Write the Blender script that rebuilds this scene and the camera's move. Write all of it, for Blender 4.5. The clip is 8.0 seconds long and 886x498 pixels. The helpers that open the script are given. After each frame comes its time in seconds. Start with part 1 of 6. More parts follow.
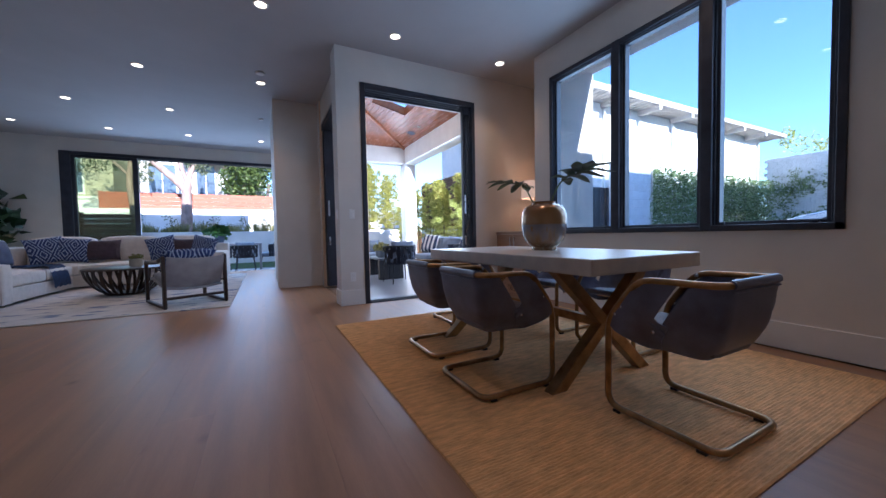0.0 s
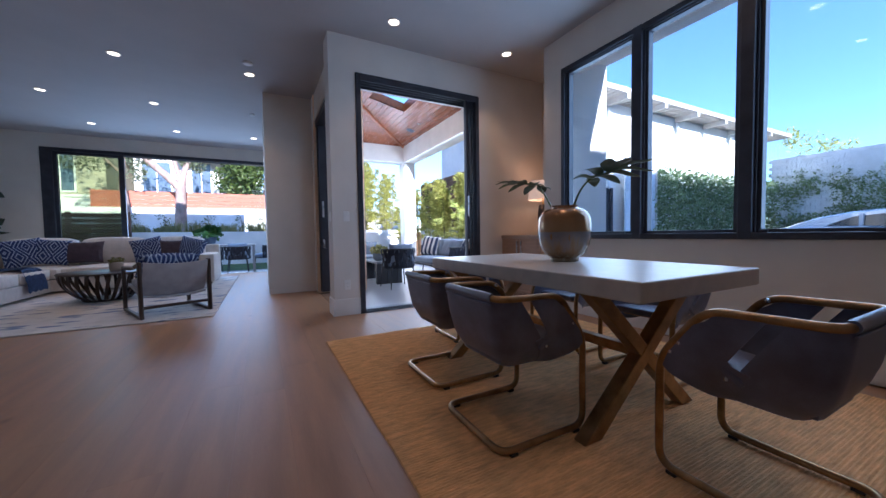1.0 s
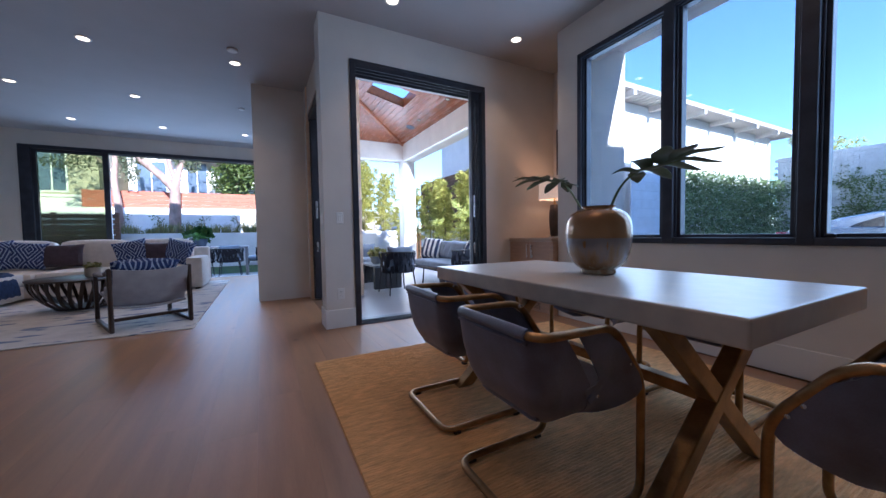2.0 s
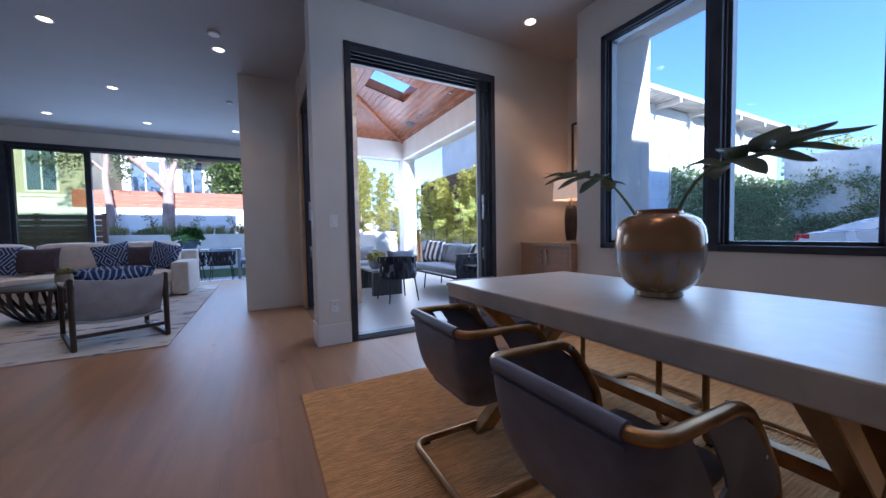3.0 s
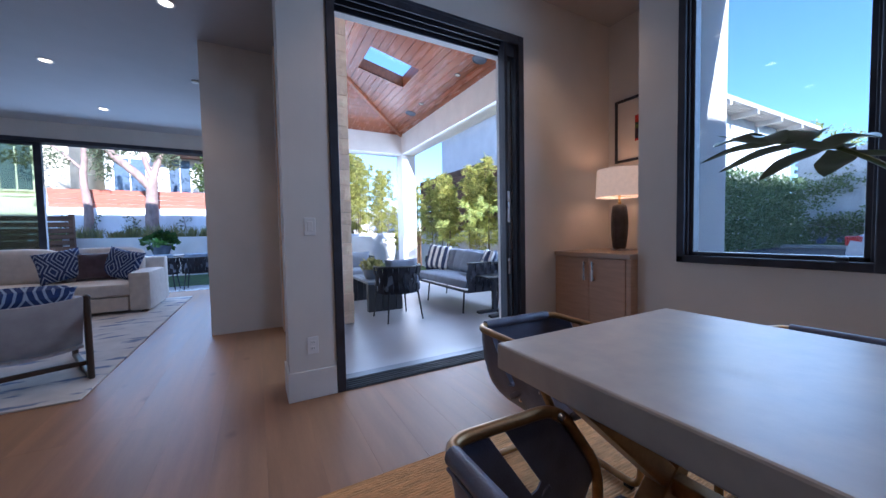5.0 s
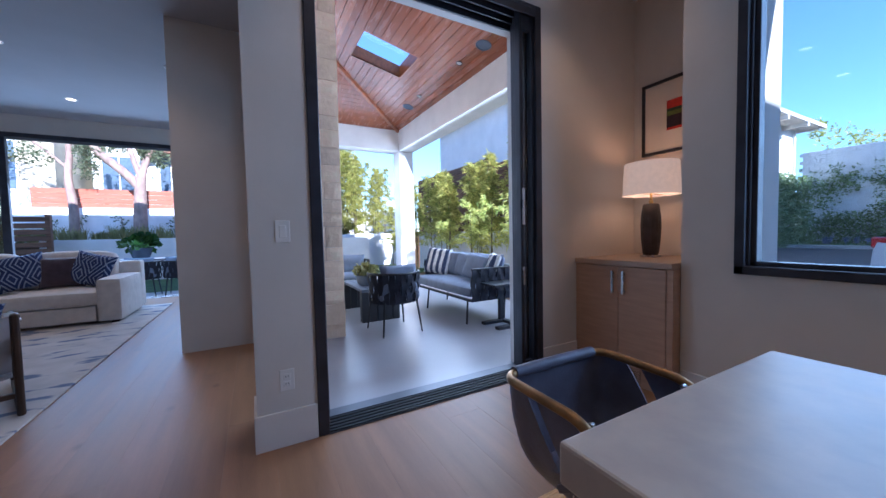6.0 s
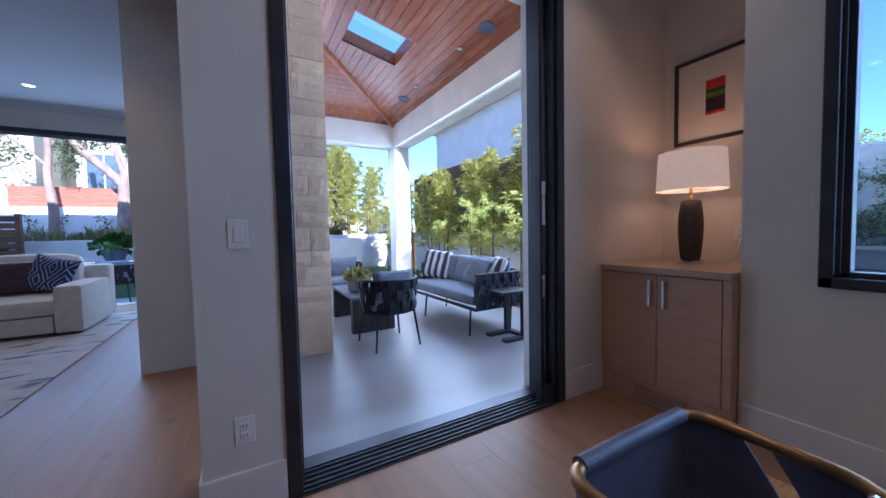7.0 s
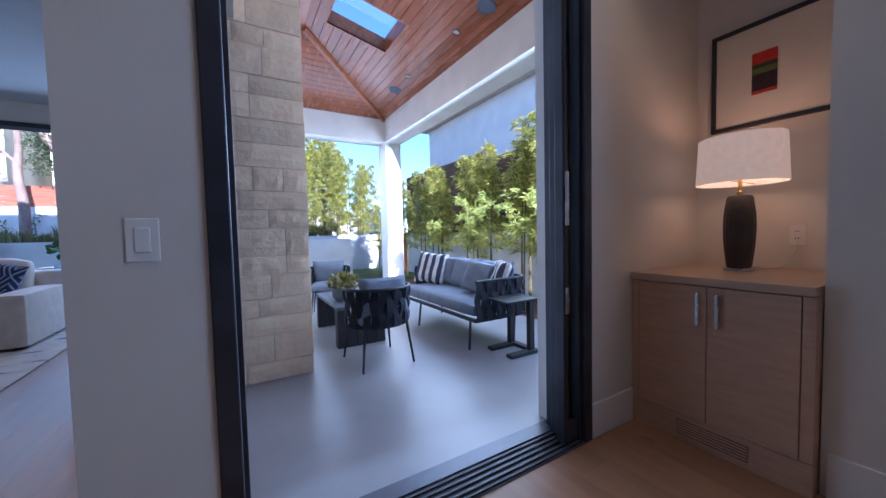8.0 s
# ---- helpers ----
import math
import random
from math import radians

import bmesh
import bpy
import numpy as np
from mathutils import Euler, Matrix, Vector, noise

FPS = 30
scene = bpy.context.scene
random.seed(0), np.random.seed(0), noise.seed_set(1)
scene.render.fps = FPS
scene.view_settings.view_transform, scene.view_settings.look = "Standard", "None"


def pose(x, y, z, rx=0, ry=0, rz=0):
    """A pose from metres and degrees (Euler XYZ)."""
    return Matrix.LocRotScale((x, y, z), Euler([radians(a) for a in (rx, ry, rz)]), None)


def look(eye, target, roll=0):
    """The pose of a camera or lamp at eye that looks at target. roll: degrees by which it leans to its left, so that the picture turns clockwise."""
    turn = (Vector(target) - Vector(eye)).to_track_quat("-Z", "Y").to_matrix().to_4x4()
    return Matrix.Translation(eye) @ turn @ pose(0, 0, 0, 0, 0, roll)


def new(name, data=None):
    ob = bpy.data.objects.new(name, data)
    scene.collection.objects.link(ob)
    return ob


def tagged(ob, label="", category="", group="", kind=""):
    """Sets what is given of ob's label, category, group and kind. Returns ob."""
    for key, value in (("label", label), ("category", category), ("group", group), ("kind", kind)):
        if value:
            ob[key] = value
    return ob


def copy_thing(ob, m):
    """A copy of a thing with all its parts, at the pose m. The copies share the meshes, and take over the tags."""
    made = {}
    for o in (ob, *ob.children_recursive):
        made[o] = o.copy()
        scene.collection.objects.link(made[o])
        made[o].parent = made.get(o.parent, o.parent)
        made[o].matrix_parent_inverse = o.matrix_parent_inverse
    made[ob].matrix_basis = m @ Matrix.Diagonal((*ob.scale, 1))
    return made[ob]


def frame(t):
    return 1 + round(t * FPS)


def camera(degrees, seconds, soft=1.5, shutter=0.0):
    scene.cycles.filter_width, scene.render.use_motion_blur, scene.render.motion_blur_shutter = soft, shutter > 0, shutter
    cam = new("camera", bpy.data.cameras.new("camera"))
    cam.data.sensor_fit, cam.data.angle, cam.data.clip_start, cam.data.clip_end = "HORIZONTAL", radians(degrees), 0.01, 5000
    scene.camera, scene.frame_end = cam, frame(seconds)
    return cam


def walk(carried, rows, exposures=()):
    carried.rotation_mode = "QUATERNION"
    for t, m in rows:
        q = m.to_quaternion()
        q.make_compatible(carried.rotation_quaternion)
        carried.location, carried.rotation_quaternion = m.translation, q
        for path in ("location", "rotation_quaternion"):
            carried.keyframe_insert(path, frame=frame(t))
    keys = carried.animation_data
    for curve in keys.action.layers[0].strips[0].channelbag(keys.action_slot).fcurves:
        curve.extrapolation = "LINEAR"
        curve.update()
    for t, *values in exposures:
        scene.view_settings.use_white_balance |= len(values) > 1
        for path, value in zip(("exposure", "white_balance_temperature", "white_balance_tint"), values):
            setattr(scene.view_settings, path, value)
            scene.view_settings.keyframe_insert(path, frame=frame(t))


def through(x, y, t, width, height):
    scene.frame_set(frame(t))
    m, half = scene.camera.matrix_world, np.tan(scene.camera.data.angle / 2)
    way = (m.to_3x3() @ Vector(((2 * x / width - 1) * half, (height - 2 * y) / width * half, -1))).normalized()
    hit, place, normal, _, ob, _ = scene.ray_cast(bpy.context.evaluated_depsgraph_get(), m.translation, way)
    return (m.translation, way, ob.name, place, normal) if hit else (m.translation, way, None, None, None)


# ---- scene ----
cam = camera(104.1, 8.0)
PATH = [
    (0, (0.354, 0.816, 0.872), (1.273, 2.591, 0.791), -1.1),
    (0.5, (0.408, 0.972, 0.903), (1.332, 2.744, 0.822), -1.0),
    (1, (0.483, 1.146, 0.932), (1.408, 2.918, 0.847), -0.9),
    (2.5, (0.688, 1.717, 0.991), (1.618, 3.486, 0.905), -1.0),
    (3, (0.753, 1.923, 1.02), (1.686, 3.69, 0.933), -1.0),
    (3.5, (0.828, 2.137, 1.044), (1.763, 3.903, 0.955), -1.1),
    (4, (0.905, 2.358, 1.057), (1.841, 4.123, 0.97), -1.1),
    (4.5, (0.967, 2.578, 1.073), (1.909, 4.34, 0.985), -1.1),
    (6, (1.221, 3.223, 1.133), (2.18, 4.976, 1.04), -1.2),
    (6.5, (1.305, 3.432, 1.142), (2.275, 5.179, 1.048), -1.2),
    (7, (1.39, 3.639, 1.146), (2.372, 5.379, 1.053), -1.2),
    (7.5, (1.476, 3.835, 1.153), (2.479, 5.563, 1.058), -1.2),
    (8, (1.574, 4.039, 1.159), (2.593, 5.757, 1.066), -1.3),
]
walk(cam, [(t, look(eye, target, roll)) for t, eye, target, roll in PATH], exposures=[(0, 1.70, 5400, 15), (3, 1.61, 5290, 15), (6, 1.49, 5120, 15), (8, 1.34, 5060, 16)])

# ---------------------------------------------------------------- light
world = bpy.data.worlds.new("sky")
scene.world = world
world.use_nodes = True
wn = world.node_tree
sky = wn.nodes.new("ShaderNodeTexSky")
sky.sky_type = "NISHITA"
sky.sun_disc = False
SUN_FROM = Vector((0.13, -1.0, 0.46)).normalized()
sky.sun_elevation = math.asin(SUN_FROM.z)
sky.sun_rotation = math.atan2(SUN_FROM.x, SUN_FROM.y)
sky.air_density, sky.dust_density, sky.ozone_density = 0.9, 0.1, 4.0
wn.nodes["Background"].inputs["Strength"].default_value = 0.15
wn.links.new(sky.outputs[0], wn.nodes["Background"].inputs["Color"])
sun = new("sun", bpy.data.lights.new("sun", "SUN"))
sun.data.energy, sun.data.angle, sun.data.color = 5.0, radians(0.5), (1.0, 0.93, 0.84)
sun.matrix_world = look(SUN_FROM * 30, (0, 0, 0))


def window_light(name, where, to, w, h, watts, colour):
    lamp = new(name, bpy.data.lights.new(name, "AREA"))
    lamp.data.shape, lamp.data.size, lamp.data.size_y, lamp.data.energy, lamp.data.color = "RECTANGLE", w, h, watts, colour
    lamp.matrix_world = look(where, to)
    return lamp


window_light("sky_light_window", (3.86, 2.9, 1.86), (0, 2.9, 1.6), 2.4, 1.9, 16, (0.60, 0.79, 1.0))
window_light("sky_light_garden_door", (-1.0, 11.95, 1.5), (-1.0, 7.0, -0.6), 4.0, 2.8, 40, (0.52, 0.73, 1.0))
window_light("sky_light_patio_door", (2.35, 5.75, 1.4), (2.35, 0, 1.2), 1.4, 2.7, 2.5, (0.62, 0.80, 1.0))
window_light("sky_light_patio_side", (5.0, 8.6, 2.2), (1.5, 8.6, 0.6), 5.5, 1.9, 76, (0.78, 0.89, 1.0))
window_light("sky_light_patio_end", (3.1, 11.9, 2.1), (3.1, 6.0, 0.3), 2.5, 1.9, 16, (0.78, 0.89, 1.0))


# ---------------------------------------------------------------- materials
def material(name, colour, rough=0.6, metal=0.0, scale=8.0, vary=0.12, fine=120.0, bump=0.08, stretch=(1, 1, 1), second=None,
             piece=0.0, coat=0.0, sheen=0.0, emit=None, emit_strength=0.0, space="Object", hue=0.0, dist=0.004):
    """A surface with two scales of colour variation, fine relief, and uneven gloss. piece: how far single pieces differ."""
    m = bpy.data.materials.new(name)
    m.use_nodes = True
    n, l = m.node_tree.nodes, m.node_tree.links
    b = n["Principled BSDF"]
    tc = n.new("ShaderNodeTexCoord")
    mp = n.new("ShaderNodeMapping")
    mp.inputs["Scale"].default_value = stretch
    l.new(tc.outputs[space], mp.inputs["Vector"])
    vec = mp.outputs["Vector"]
    info = None
    if piece:
        info = n.new("ShaderNodeObjectInfo")
        sh = n.new("ShaderNodeVectorMath")
        sh.operation = "MULTIPLY_ADD"
        l.new(info.outputs["Random"], sh.inputs[0])
        sh.inputs[1].default_value = (37.0, 17.0, 11.0)
        l.new(vec, sh.inputs[2])
        vec = sh.outputs[0]
    big = n.new("ShaderNodeTexNoise")
    big.inputs["Scale"].default_value, big.inputs["Detail"].default_value = scale, 4
    small = n.new("ShaderNodeTexNoise")
    small.inputs["Scale"].default_value, small.inputs["Detail"].default_value = fine, 3
    l.new(vec, big.inputs["Vector"])
    l.new(vec, small.inputs["Vector"])
    mix = n.new("ShaderNodeMix")
    mix.data_type = "RGBA"
    dark = tuple(c * (1 - vary * 1.6) for c in colour)
    light = second or tuple(min(1, c * (1 + vary)) for c in colour)
    mix.inputs[6].default_value, mix.inputs[7].default_value = (*dark, 1), (*light, 1)
    ramp = n.new("ShaderNodeMapRange")
    ramp.inputs[1].default_value, ramp.inputs[2].default_value = 0.3, 0.7
    l.new(big.outputs["Fac"], ramp.inputs[0])
    l.new(ramp.outputs[0], mix.inputs[0])
    hsv = n.new("ShaderNodeHueSaturation")
    l.new(mix.outputs[2], hsv.inputs["Color"])
    vr = n.new("ShaderNodeMapRange")
    vr.inputs[3].default_value, vr.inputs[4].default_value = 1 - vary * 0.7, 1 + vary * 0.7
    l.new(small.outputs["Fac"], vr.inputs[0])
    value = vr.outputs[0]
    if piece:
        pr = n.new("ShaderNodeMapRange")
        pr.inputs[3].default_value, pr.inputs[4].default_value = 1 - piece, 1 + piece
        l.new(info.outputs["Random"], pr.inputs[0])
        mul = n.new("ShaderNodeMath")
        mul.operation = "MULTIPLY"
        l.new(pr.outputs[0], mul.inputs[0])
        l.new(value, mul.inputs[1])
        value = mul.outputs[0]
        if hue:
            hr = n.new("ShaderNodeMapRange")
            hr.inputs[3].default_value, hr.inputs[4].default_value = 0.5 + hue, 0.5 - hue
            l.new(info.outputs["Random"], hr.inputs[0])
            l.new(hr.outputs[0], hsv.inputs["Hue"])
    l.new(value, hsv.inputs["Value"])
    l.new(hsv.outputs["Color"], b.inputs["Base Color"])
    rr = n.new("ShaderNodeMapRange")
    rr.inputs[3].default_value, rr.inputs[4].default_value = max(0.02, rough - 0.1), min(1, rough + 0.1)
    l.new(big.outputs["Fac"], rr.inputs[0])
    l.new(rr.outputs[0], b.inputs["Roughness"])
    b.inputs["Metallic"].default_value = metal
    b.inputs["Coat Weight"].default_value = coat
    b.inputs["Sheen Weight"].default_value = sheen
    if bump:
        bp = n.new("ShaderNodeBump")
        bp.inputs["Strength"].default_value, bp.inputs["Distance"].default_value = bump, dist
        l.new(small.outputs["Fac"], bp.inputs["Height"])
        l.new(bp.outputs[0], b.inputs["Normal"])
    if emit:
        b.inputs["Emission Color"].default_value, b.inputs["Emission Strength"].default_value = (*emit, 1), emit_strength
    return m


def glass(name, tint=(1, 1, 1), mirror=0.06):
    """Thin window glass: clear, with a faint reflection."""
    m = bpy.data.materials.new(name)
    m.use_nodes = True
    n, l = m.node_tree.nodes, m.node_tree.links
    n.remove(n["Principled BSDF"])
    out = n["Material Output"]
    t, g, x = n.new("ShaderNodeBsdfTransparent"), n.new("ShaderNodeBsdfGlossy"), n.new("ShaderNodeMixShader")
    t.inputs["Color"].default_value = (*tint, 1)
    g.inputs["Roughness"].default_value = 0.0
    x.inputs[0].default_value = mirror
    l.new(t.outputs[0], x.inputs[1])
    l.new(g.outputs[0], x.inputs[2])
    l.new(x.outputs[0], out.inputs["Surface"])
    return m


def striped(name, base, line, width, axis=0, share=0.5, rough=0.85, wobble=0.0):
    """Woven stripes."""
    m = material(name, base, rough, scale=20, fine=400, bump=0.15)
    n, l = m.node_tree.nodes, m.node_tree.links
    b = n["Principled BSDF"]
    old = b.inputs["Base Color"].links[0].from_socket
    w = n.new("ShaderNodeTexWave")
    w.bands_direction = "XYZ"[axis]
    w.inputs["Scale"].default_value = 0.314 / width
    w.inputs["Distortion"].default_value = wobble
    tc = n.new("ShaderNodeTexCoord")
    l.new(tc.outputs["Object"], w.inputs["Vector"])
    gt = n.new("ShaderNodeMath")
    gt.operation = "GREATER_THAN"
    gt.inputs[1].default_value = share
    l.new(w.outputs["Fac"], gt.inputs[0])
    mx = n.new("ShaderNodeMix")
    mx.data_type = "RGBA"
    mx.inputs[7].default_value = (*line, 1)
    l.new(gt.outputs[0], mx.inputs[0])
    l.new(old, mx.inputs[6])
    l.new(mx.outputs[2], b.inputs["Base Color"])
    return m


def geometric(name, base, line):
    """Woven cells, each with nested outlines."""
    m = material(name, base, 0.88, scale=20, fine=400, bump=0.15)
    n, l = m.node_tree.nodes, m.node_tree.links
    b = n["Principled BSDF"]
    old = b.inputs["Base Color"].links[0].from_socket
    tc, mp, vo = n.new("ShaderNodeTexCoord"), n.new("ShaderNodeMapping"), n.new("ShaderNodeTexVoronoi")
    mp.inputs["Scale"].default_value = (1.0, 0.05, 0.62)
    l.new(tc.outputs["Object"], mp.inputs["Vector"])
    l.new(mp.outputs[0], vo.inputs["Vector"])
    vo.distance, vo.feature = "MANHATTAN", "F1"
    vo.inputs["Scale"].default_value, vo.inputs["Randomness"].default_value = 4.4, 0.3
    sn, gt, mx = n.new("ShaderNodeMath"), n.new("ShaderNodeMath"), n.new("ShaderNodeMix")
    mul = n.new("ShaderNodeMath")
    mul.operation, sn.operation, gt.operation = "MULTIPLY", "SINE", "GREATER_THAN"
    mul.inputs[1].default_value = 30.0
    l.new(vo.outputs["Distance"], mul.inputs[0])
    l.new(mul.outputs[0], sn.inputs[0])
    l.new(sn.outputs[0], gt.inputs[0])
    gt.inputs[1].default_value = 0.52
    mx.data_type = "RGBA"
    mx.inputs[7].default_value = (*line, 1)
    l.new(gt.outputs[0], mx.inputs[0])
    l.new(old, mx.inputs[6])
    l.new(mx.outputs[2], b.inputs["Base Color"])
    return m


def add_knots(m):
    """Sparse dark knots, stretched along the grain, different on every board."""
    n, l = m.node_tree.nodes, m.node_tree.links
    b = n["Principled BSDF"]
    old = b.inputs["Base Color"].links[0].from_socket
    tc, info, sh, vo, mr, mx = (n.new(k) for k in ("ShaderNodeTexCoord", "ShaderNodeObjectInfo", "ShaderNodeVectorMath", "ShaderNodeTexVoronoi", "ShaderNodeMapRange", "ShaderNodeMix"))
    mp = n.new("ShaderNodeMapping")
    mp.inputs["Scale"].default_value = (1.5, 1.0, 1.0)
    l.new(tc.outputs["Object"], mp.inputs["Vector"])
    sh.operation = "MULTIPLY_ADD"
    l.new(info.outputs["Random"], sh.inputs[0])
    sh.inputs[1].default_value = (53.0, 29.0, 0.0)
    l.new(mp.outputs[0], sh.inputs[2])
    l.new(sh.outputs[0], vo.inputs["Vector"])
    vo.inputs["Scale"].default_value = 1.5
    mr.inputs[1].default_value, mr.inputs[2].default_value, mr.inputs[3].default_value, mr.inputs[4].default_value = 0.015, 0.085, 0.55, 0.0
    l.new(vo.outputs["Distance"], mr.inputs[0])
    mx.data_type = "RGBA"
    mx.inputs[7].default_value = (0.10, 0.05, 0.03, 1)
    l.new(mr.outputs[0], mx.inputs[0])
    l.new(old, mx.inputs[6])
    l.new(mx.outputs[2], b.inputs["Base Color"])


def vase_glaze():
    """Copper lustre over a grey band that runs down in streaks into brown, with a bare clay foot."""
    m = material("streaked_copper_glaze", (0.3, 0.2, 0.1), 0.24, metal=0.45, scale=9, vary=0.12, fine=60, bump=0.03, coat=0.35)
    n, l = m.node_tree.nodes, m.node_tree.links
    b = n["Principled BSDF"]
    hsv = [k for k in n if k.bl_idname == "ShaderNodeHueSaturation"][0]
    tc, mp, no, sep, mad, low, rp = (n.new(k) for k in ("ShaderNodeTexCoord", "ShaderNodeMapping", "ShaderNodeTexNoise", "ShaderNodeSeparateXYZ", "ShaderNodeMath", "ShaderNodeMapRange", "ShaderNodeValToRGB"))
    mp.inputs["Scale"].default_value = (1, 1, 0.06)
    l.new(tc.outputs["Object"], mp.inputs["Vector"])
    l.new(mp.outputs[0], no.inputs["Vector"])
    no.inputs["Scale"].default_value, no.inputs["Detail"].default_value = 26, 3
    l.new(tc.outputs["Object"], sep.inputs[0])
    low.inputs[1].default_value, low.inputs[2].default_value, low.inputs[3].default_value, low.inputs[4].default_value = 0.0, 1.0, -0.085, 0.085
    l.new(no.outputs["Fac"], low.inputs[0])
    fade = n.new("ShaderNodeMapRange")
    fade.inputs[1].default_value, fade.inputs[2].default_value, fade.inputs[3].default_value, fade.inputs[4].default_value = 0.15, 0.185, 2.2, 0.05
    l.new(sep.outputs["Z"], fade.inputs[0])
    mul = n.new("ShaderNodeMath")
    mul.operation = "MULTIPLY"
    l.new(low.outputs[0], mul.inputs[0])
    l.new(fade.outputs[0], mul.inputs[1])
    l.new(sep.outputs["Z"], mad.inputs[0])
    l.new(mul.outputs[0], mad.inputs[1])
    sc = n.new("ShaderNodeMath")
    sc.operation = "DIVIDE"
    sc.inputs[1].default_value = 0.36
    l.new(mad.outputs[0], sc.inputs[0])
    l.new(sc.outputs[0], rp.inputs[0])
    stops = [(0.0, (0.42, 0.33, 0.22)), (0.03, (0.36, 0.25, 0.14)), (0.09, (0.30, 0.18, 0.09)), (0.26, (0.33, 0.24, 0.165)), (0.40, (0.29, 0.25, 0.24)), (0.525, (0.25, 0.23, 0.23)), (0.535, (0.32, 0.165, 0.065)), (1.0, (0.36, 0.185, 0.08))]
    el = rp.color_ramp.elements
    el[0].position, el[0].color = stops[0][0], (*stops[0][1], 1)
    el[1].position, el[1].color = stops[-1][0], (*stops[-1][1], 1)
    for p, c in stops[1:-1]:
        el.new(p).color = (*c, 1)
    l.new(rp.outputs[0], hsv.inputs["Color"])
    return m


WALL = material("warm_white_wall_plaster", (0.72, 0.67, 0.61), 0.75, scale=3, vary=0.03, fine=160, bump=0.1)
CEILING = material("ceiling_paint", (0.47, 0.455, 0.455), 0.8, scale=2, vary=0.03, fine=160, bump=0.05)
TRIM = material("white_trim_paint", (0.78, 0.75, 0.71), 0.45, scale=4, vary=0.03, bump=0.02)
STUCCO = material("white_stucco", (0.78, 0.75, 0.72), 0.9, scale=3, vary=0.05, fine=200, bump=0.3)
TRACK_METAL = material("slate_anodised_track", (0.10, 0.108, 0.135), 0.36, metal=0.4, scale=6, vary=0.12, bump=0.02)
FRAME = material("black_bronze_aluminium", (0.042, 0.043, 0.056), 0.42, metal=0.3, scale=6, vary=0.2, bump=0.02)
OAK_FLOOR = material("oiled_oak_planks", (0.325, 0.176, 0.094), 0.44, scale=2.4, vary=0.13, fine=46, bump=0.04, stretch=(5, 0.45, 1), piece=0.04, hue=0.003)
add_knots(OAK_FLOOR)
GAP = material("dark_joint", (0.20, 0.125, 0.08), 0.8)
GLASS = glass("window_glass", (0.93, 0.97, 0.98), 0.05)
GLASS_GREEN = glass("green_tinted_glass", (0.58, 0.63, 0.49), 0.07)
CONCRETE = material("smooth_patio_concrete", (0.30, 0.30, 0.325), 0.33, scale=1.6, vary=0.08, fine=60, bump=0.04)
CEDAR = material("red_cedar_boards", (0.33, 0.105, 0.038), 0.38, scale=2.5, vary=0.25, fine=40, bump=0.06, stretch=(8, 0.6, 8), piece=0.2, hue=0.008)
STONE = material("cream_split_limestone", (0.97, 0.75, 0.55), 0.85, scale=7, vary=0.06, fine=26, bump=0.45, piece=0.10, dist=0.012)
TABLE_TOP = material("limed_white_table_top", (0.47, 0.41, 0.36), 0.36, scale=11, vary=0.06, fine=30, bump=0.12, second=(0.53, 0.46, 0.385))
BRONZE = material("antique_brass_tube", (0.34, 0.20, 0.09), 0.34, metal=0.85, scale=12, vary=0.25, bump=0.03)
LEATHER = material("charcoal_blue_leather", (0.12, 0.125, 0.18), 0.42, scale=9, vary=0.2, fine=220, bump=0.2)
JUTE = material("woven_jute", (0.74, 0.44, 0.20), 0.95, scale=8, vary=0.15, fine=40, bump=0.8, stretch=(1.2, 5, 1), dist=0.006)
SOFA = material("oatmeal_linen", (0.74, 0.69, 0.64), 0.95, scale=12, vary=0.06, fine=500, bump=0.2, sheen=0.2)
WALNUT = material("dark_walnut", (0.045, 0.025, 0.016), 0.42, scale=4, vary=0.3, stretch=(8, 1, 1), bump=0.05)
GREY_LEATHER = material("taupe_suede", (0.37, 0.36, 0.375), 0.8, scale=8, vary=0.1, fine=240, bump=0.15)
NAVY = material("navy_velvet", (0.028, 0.038, 0.10), 0.85, scale=14, vary=0.2, fine=400, bump=0.2, sheen=0.4)
MAUVE = material("dark_mauve_velvet", (0.060, 0.040, 0.058), 0.85, scale=14, vary=0.2, fine=400, bump=0.2, sheen=0.4)
THROW = material("slate_blue_knit", (0.06, 0.10, 0.22), 0.95, scale=20, vary=0.2, fine=300, bump=0.5)
CABINET = material("washed_oak_veneer", (0.54, 0.345, 0.235), 0.5, scale=5, vary=0.06, fine=90, stretch=(1, 1, 9), bump=0.05)
COUNTER = material("greige_oak_counter", (0.50, 0.36, 0.26), 0.35, scale=4, vary=0.05, bump=0.02)
CHROME = material("brushed_nickel", (0.62, 0.62, 0.63), 0.28, metal=1.0, vary=0.05, bump=0.01)
SHADE = material("linen_lamp_shade", (0.76, 0.62, 0.52), 0.9, scale=30, fine=500, vary=0.04, bump=0.2, emit=(1.0, 0.66, 0.45), emit_strength=0.14)
LAMP_BODY = material("ribbed_bronze_ceramic", (0.06, 0.052, 0.052), 0.5, scale=10, vary=0.25, fine=90, bump=0.4)
BRASS = material("satin_brass", (0.60, 0.40, 0.16), 0.3, metal=1.0, vary=0.1, bump=0.02)
VASE = vase_glaze()
LEAF = material("dark_green_leaf", (0.075, 0.115, 0.055), 0.38, scale=8, vary=0.3, bump=0.1)
STEM = material("green_stem", (0.10, 0.14, 0.04), 0.5, scale=14, vary=0.2)
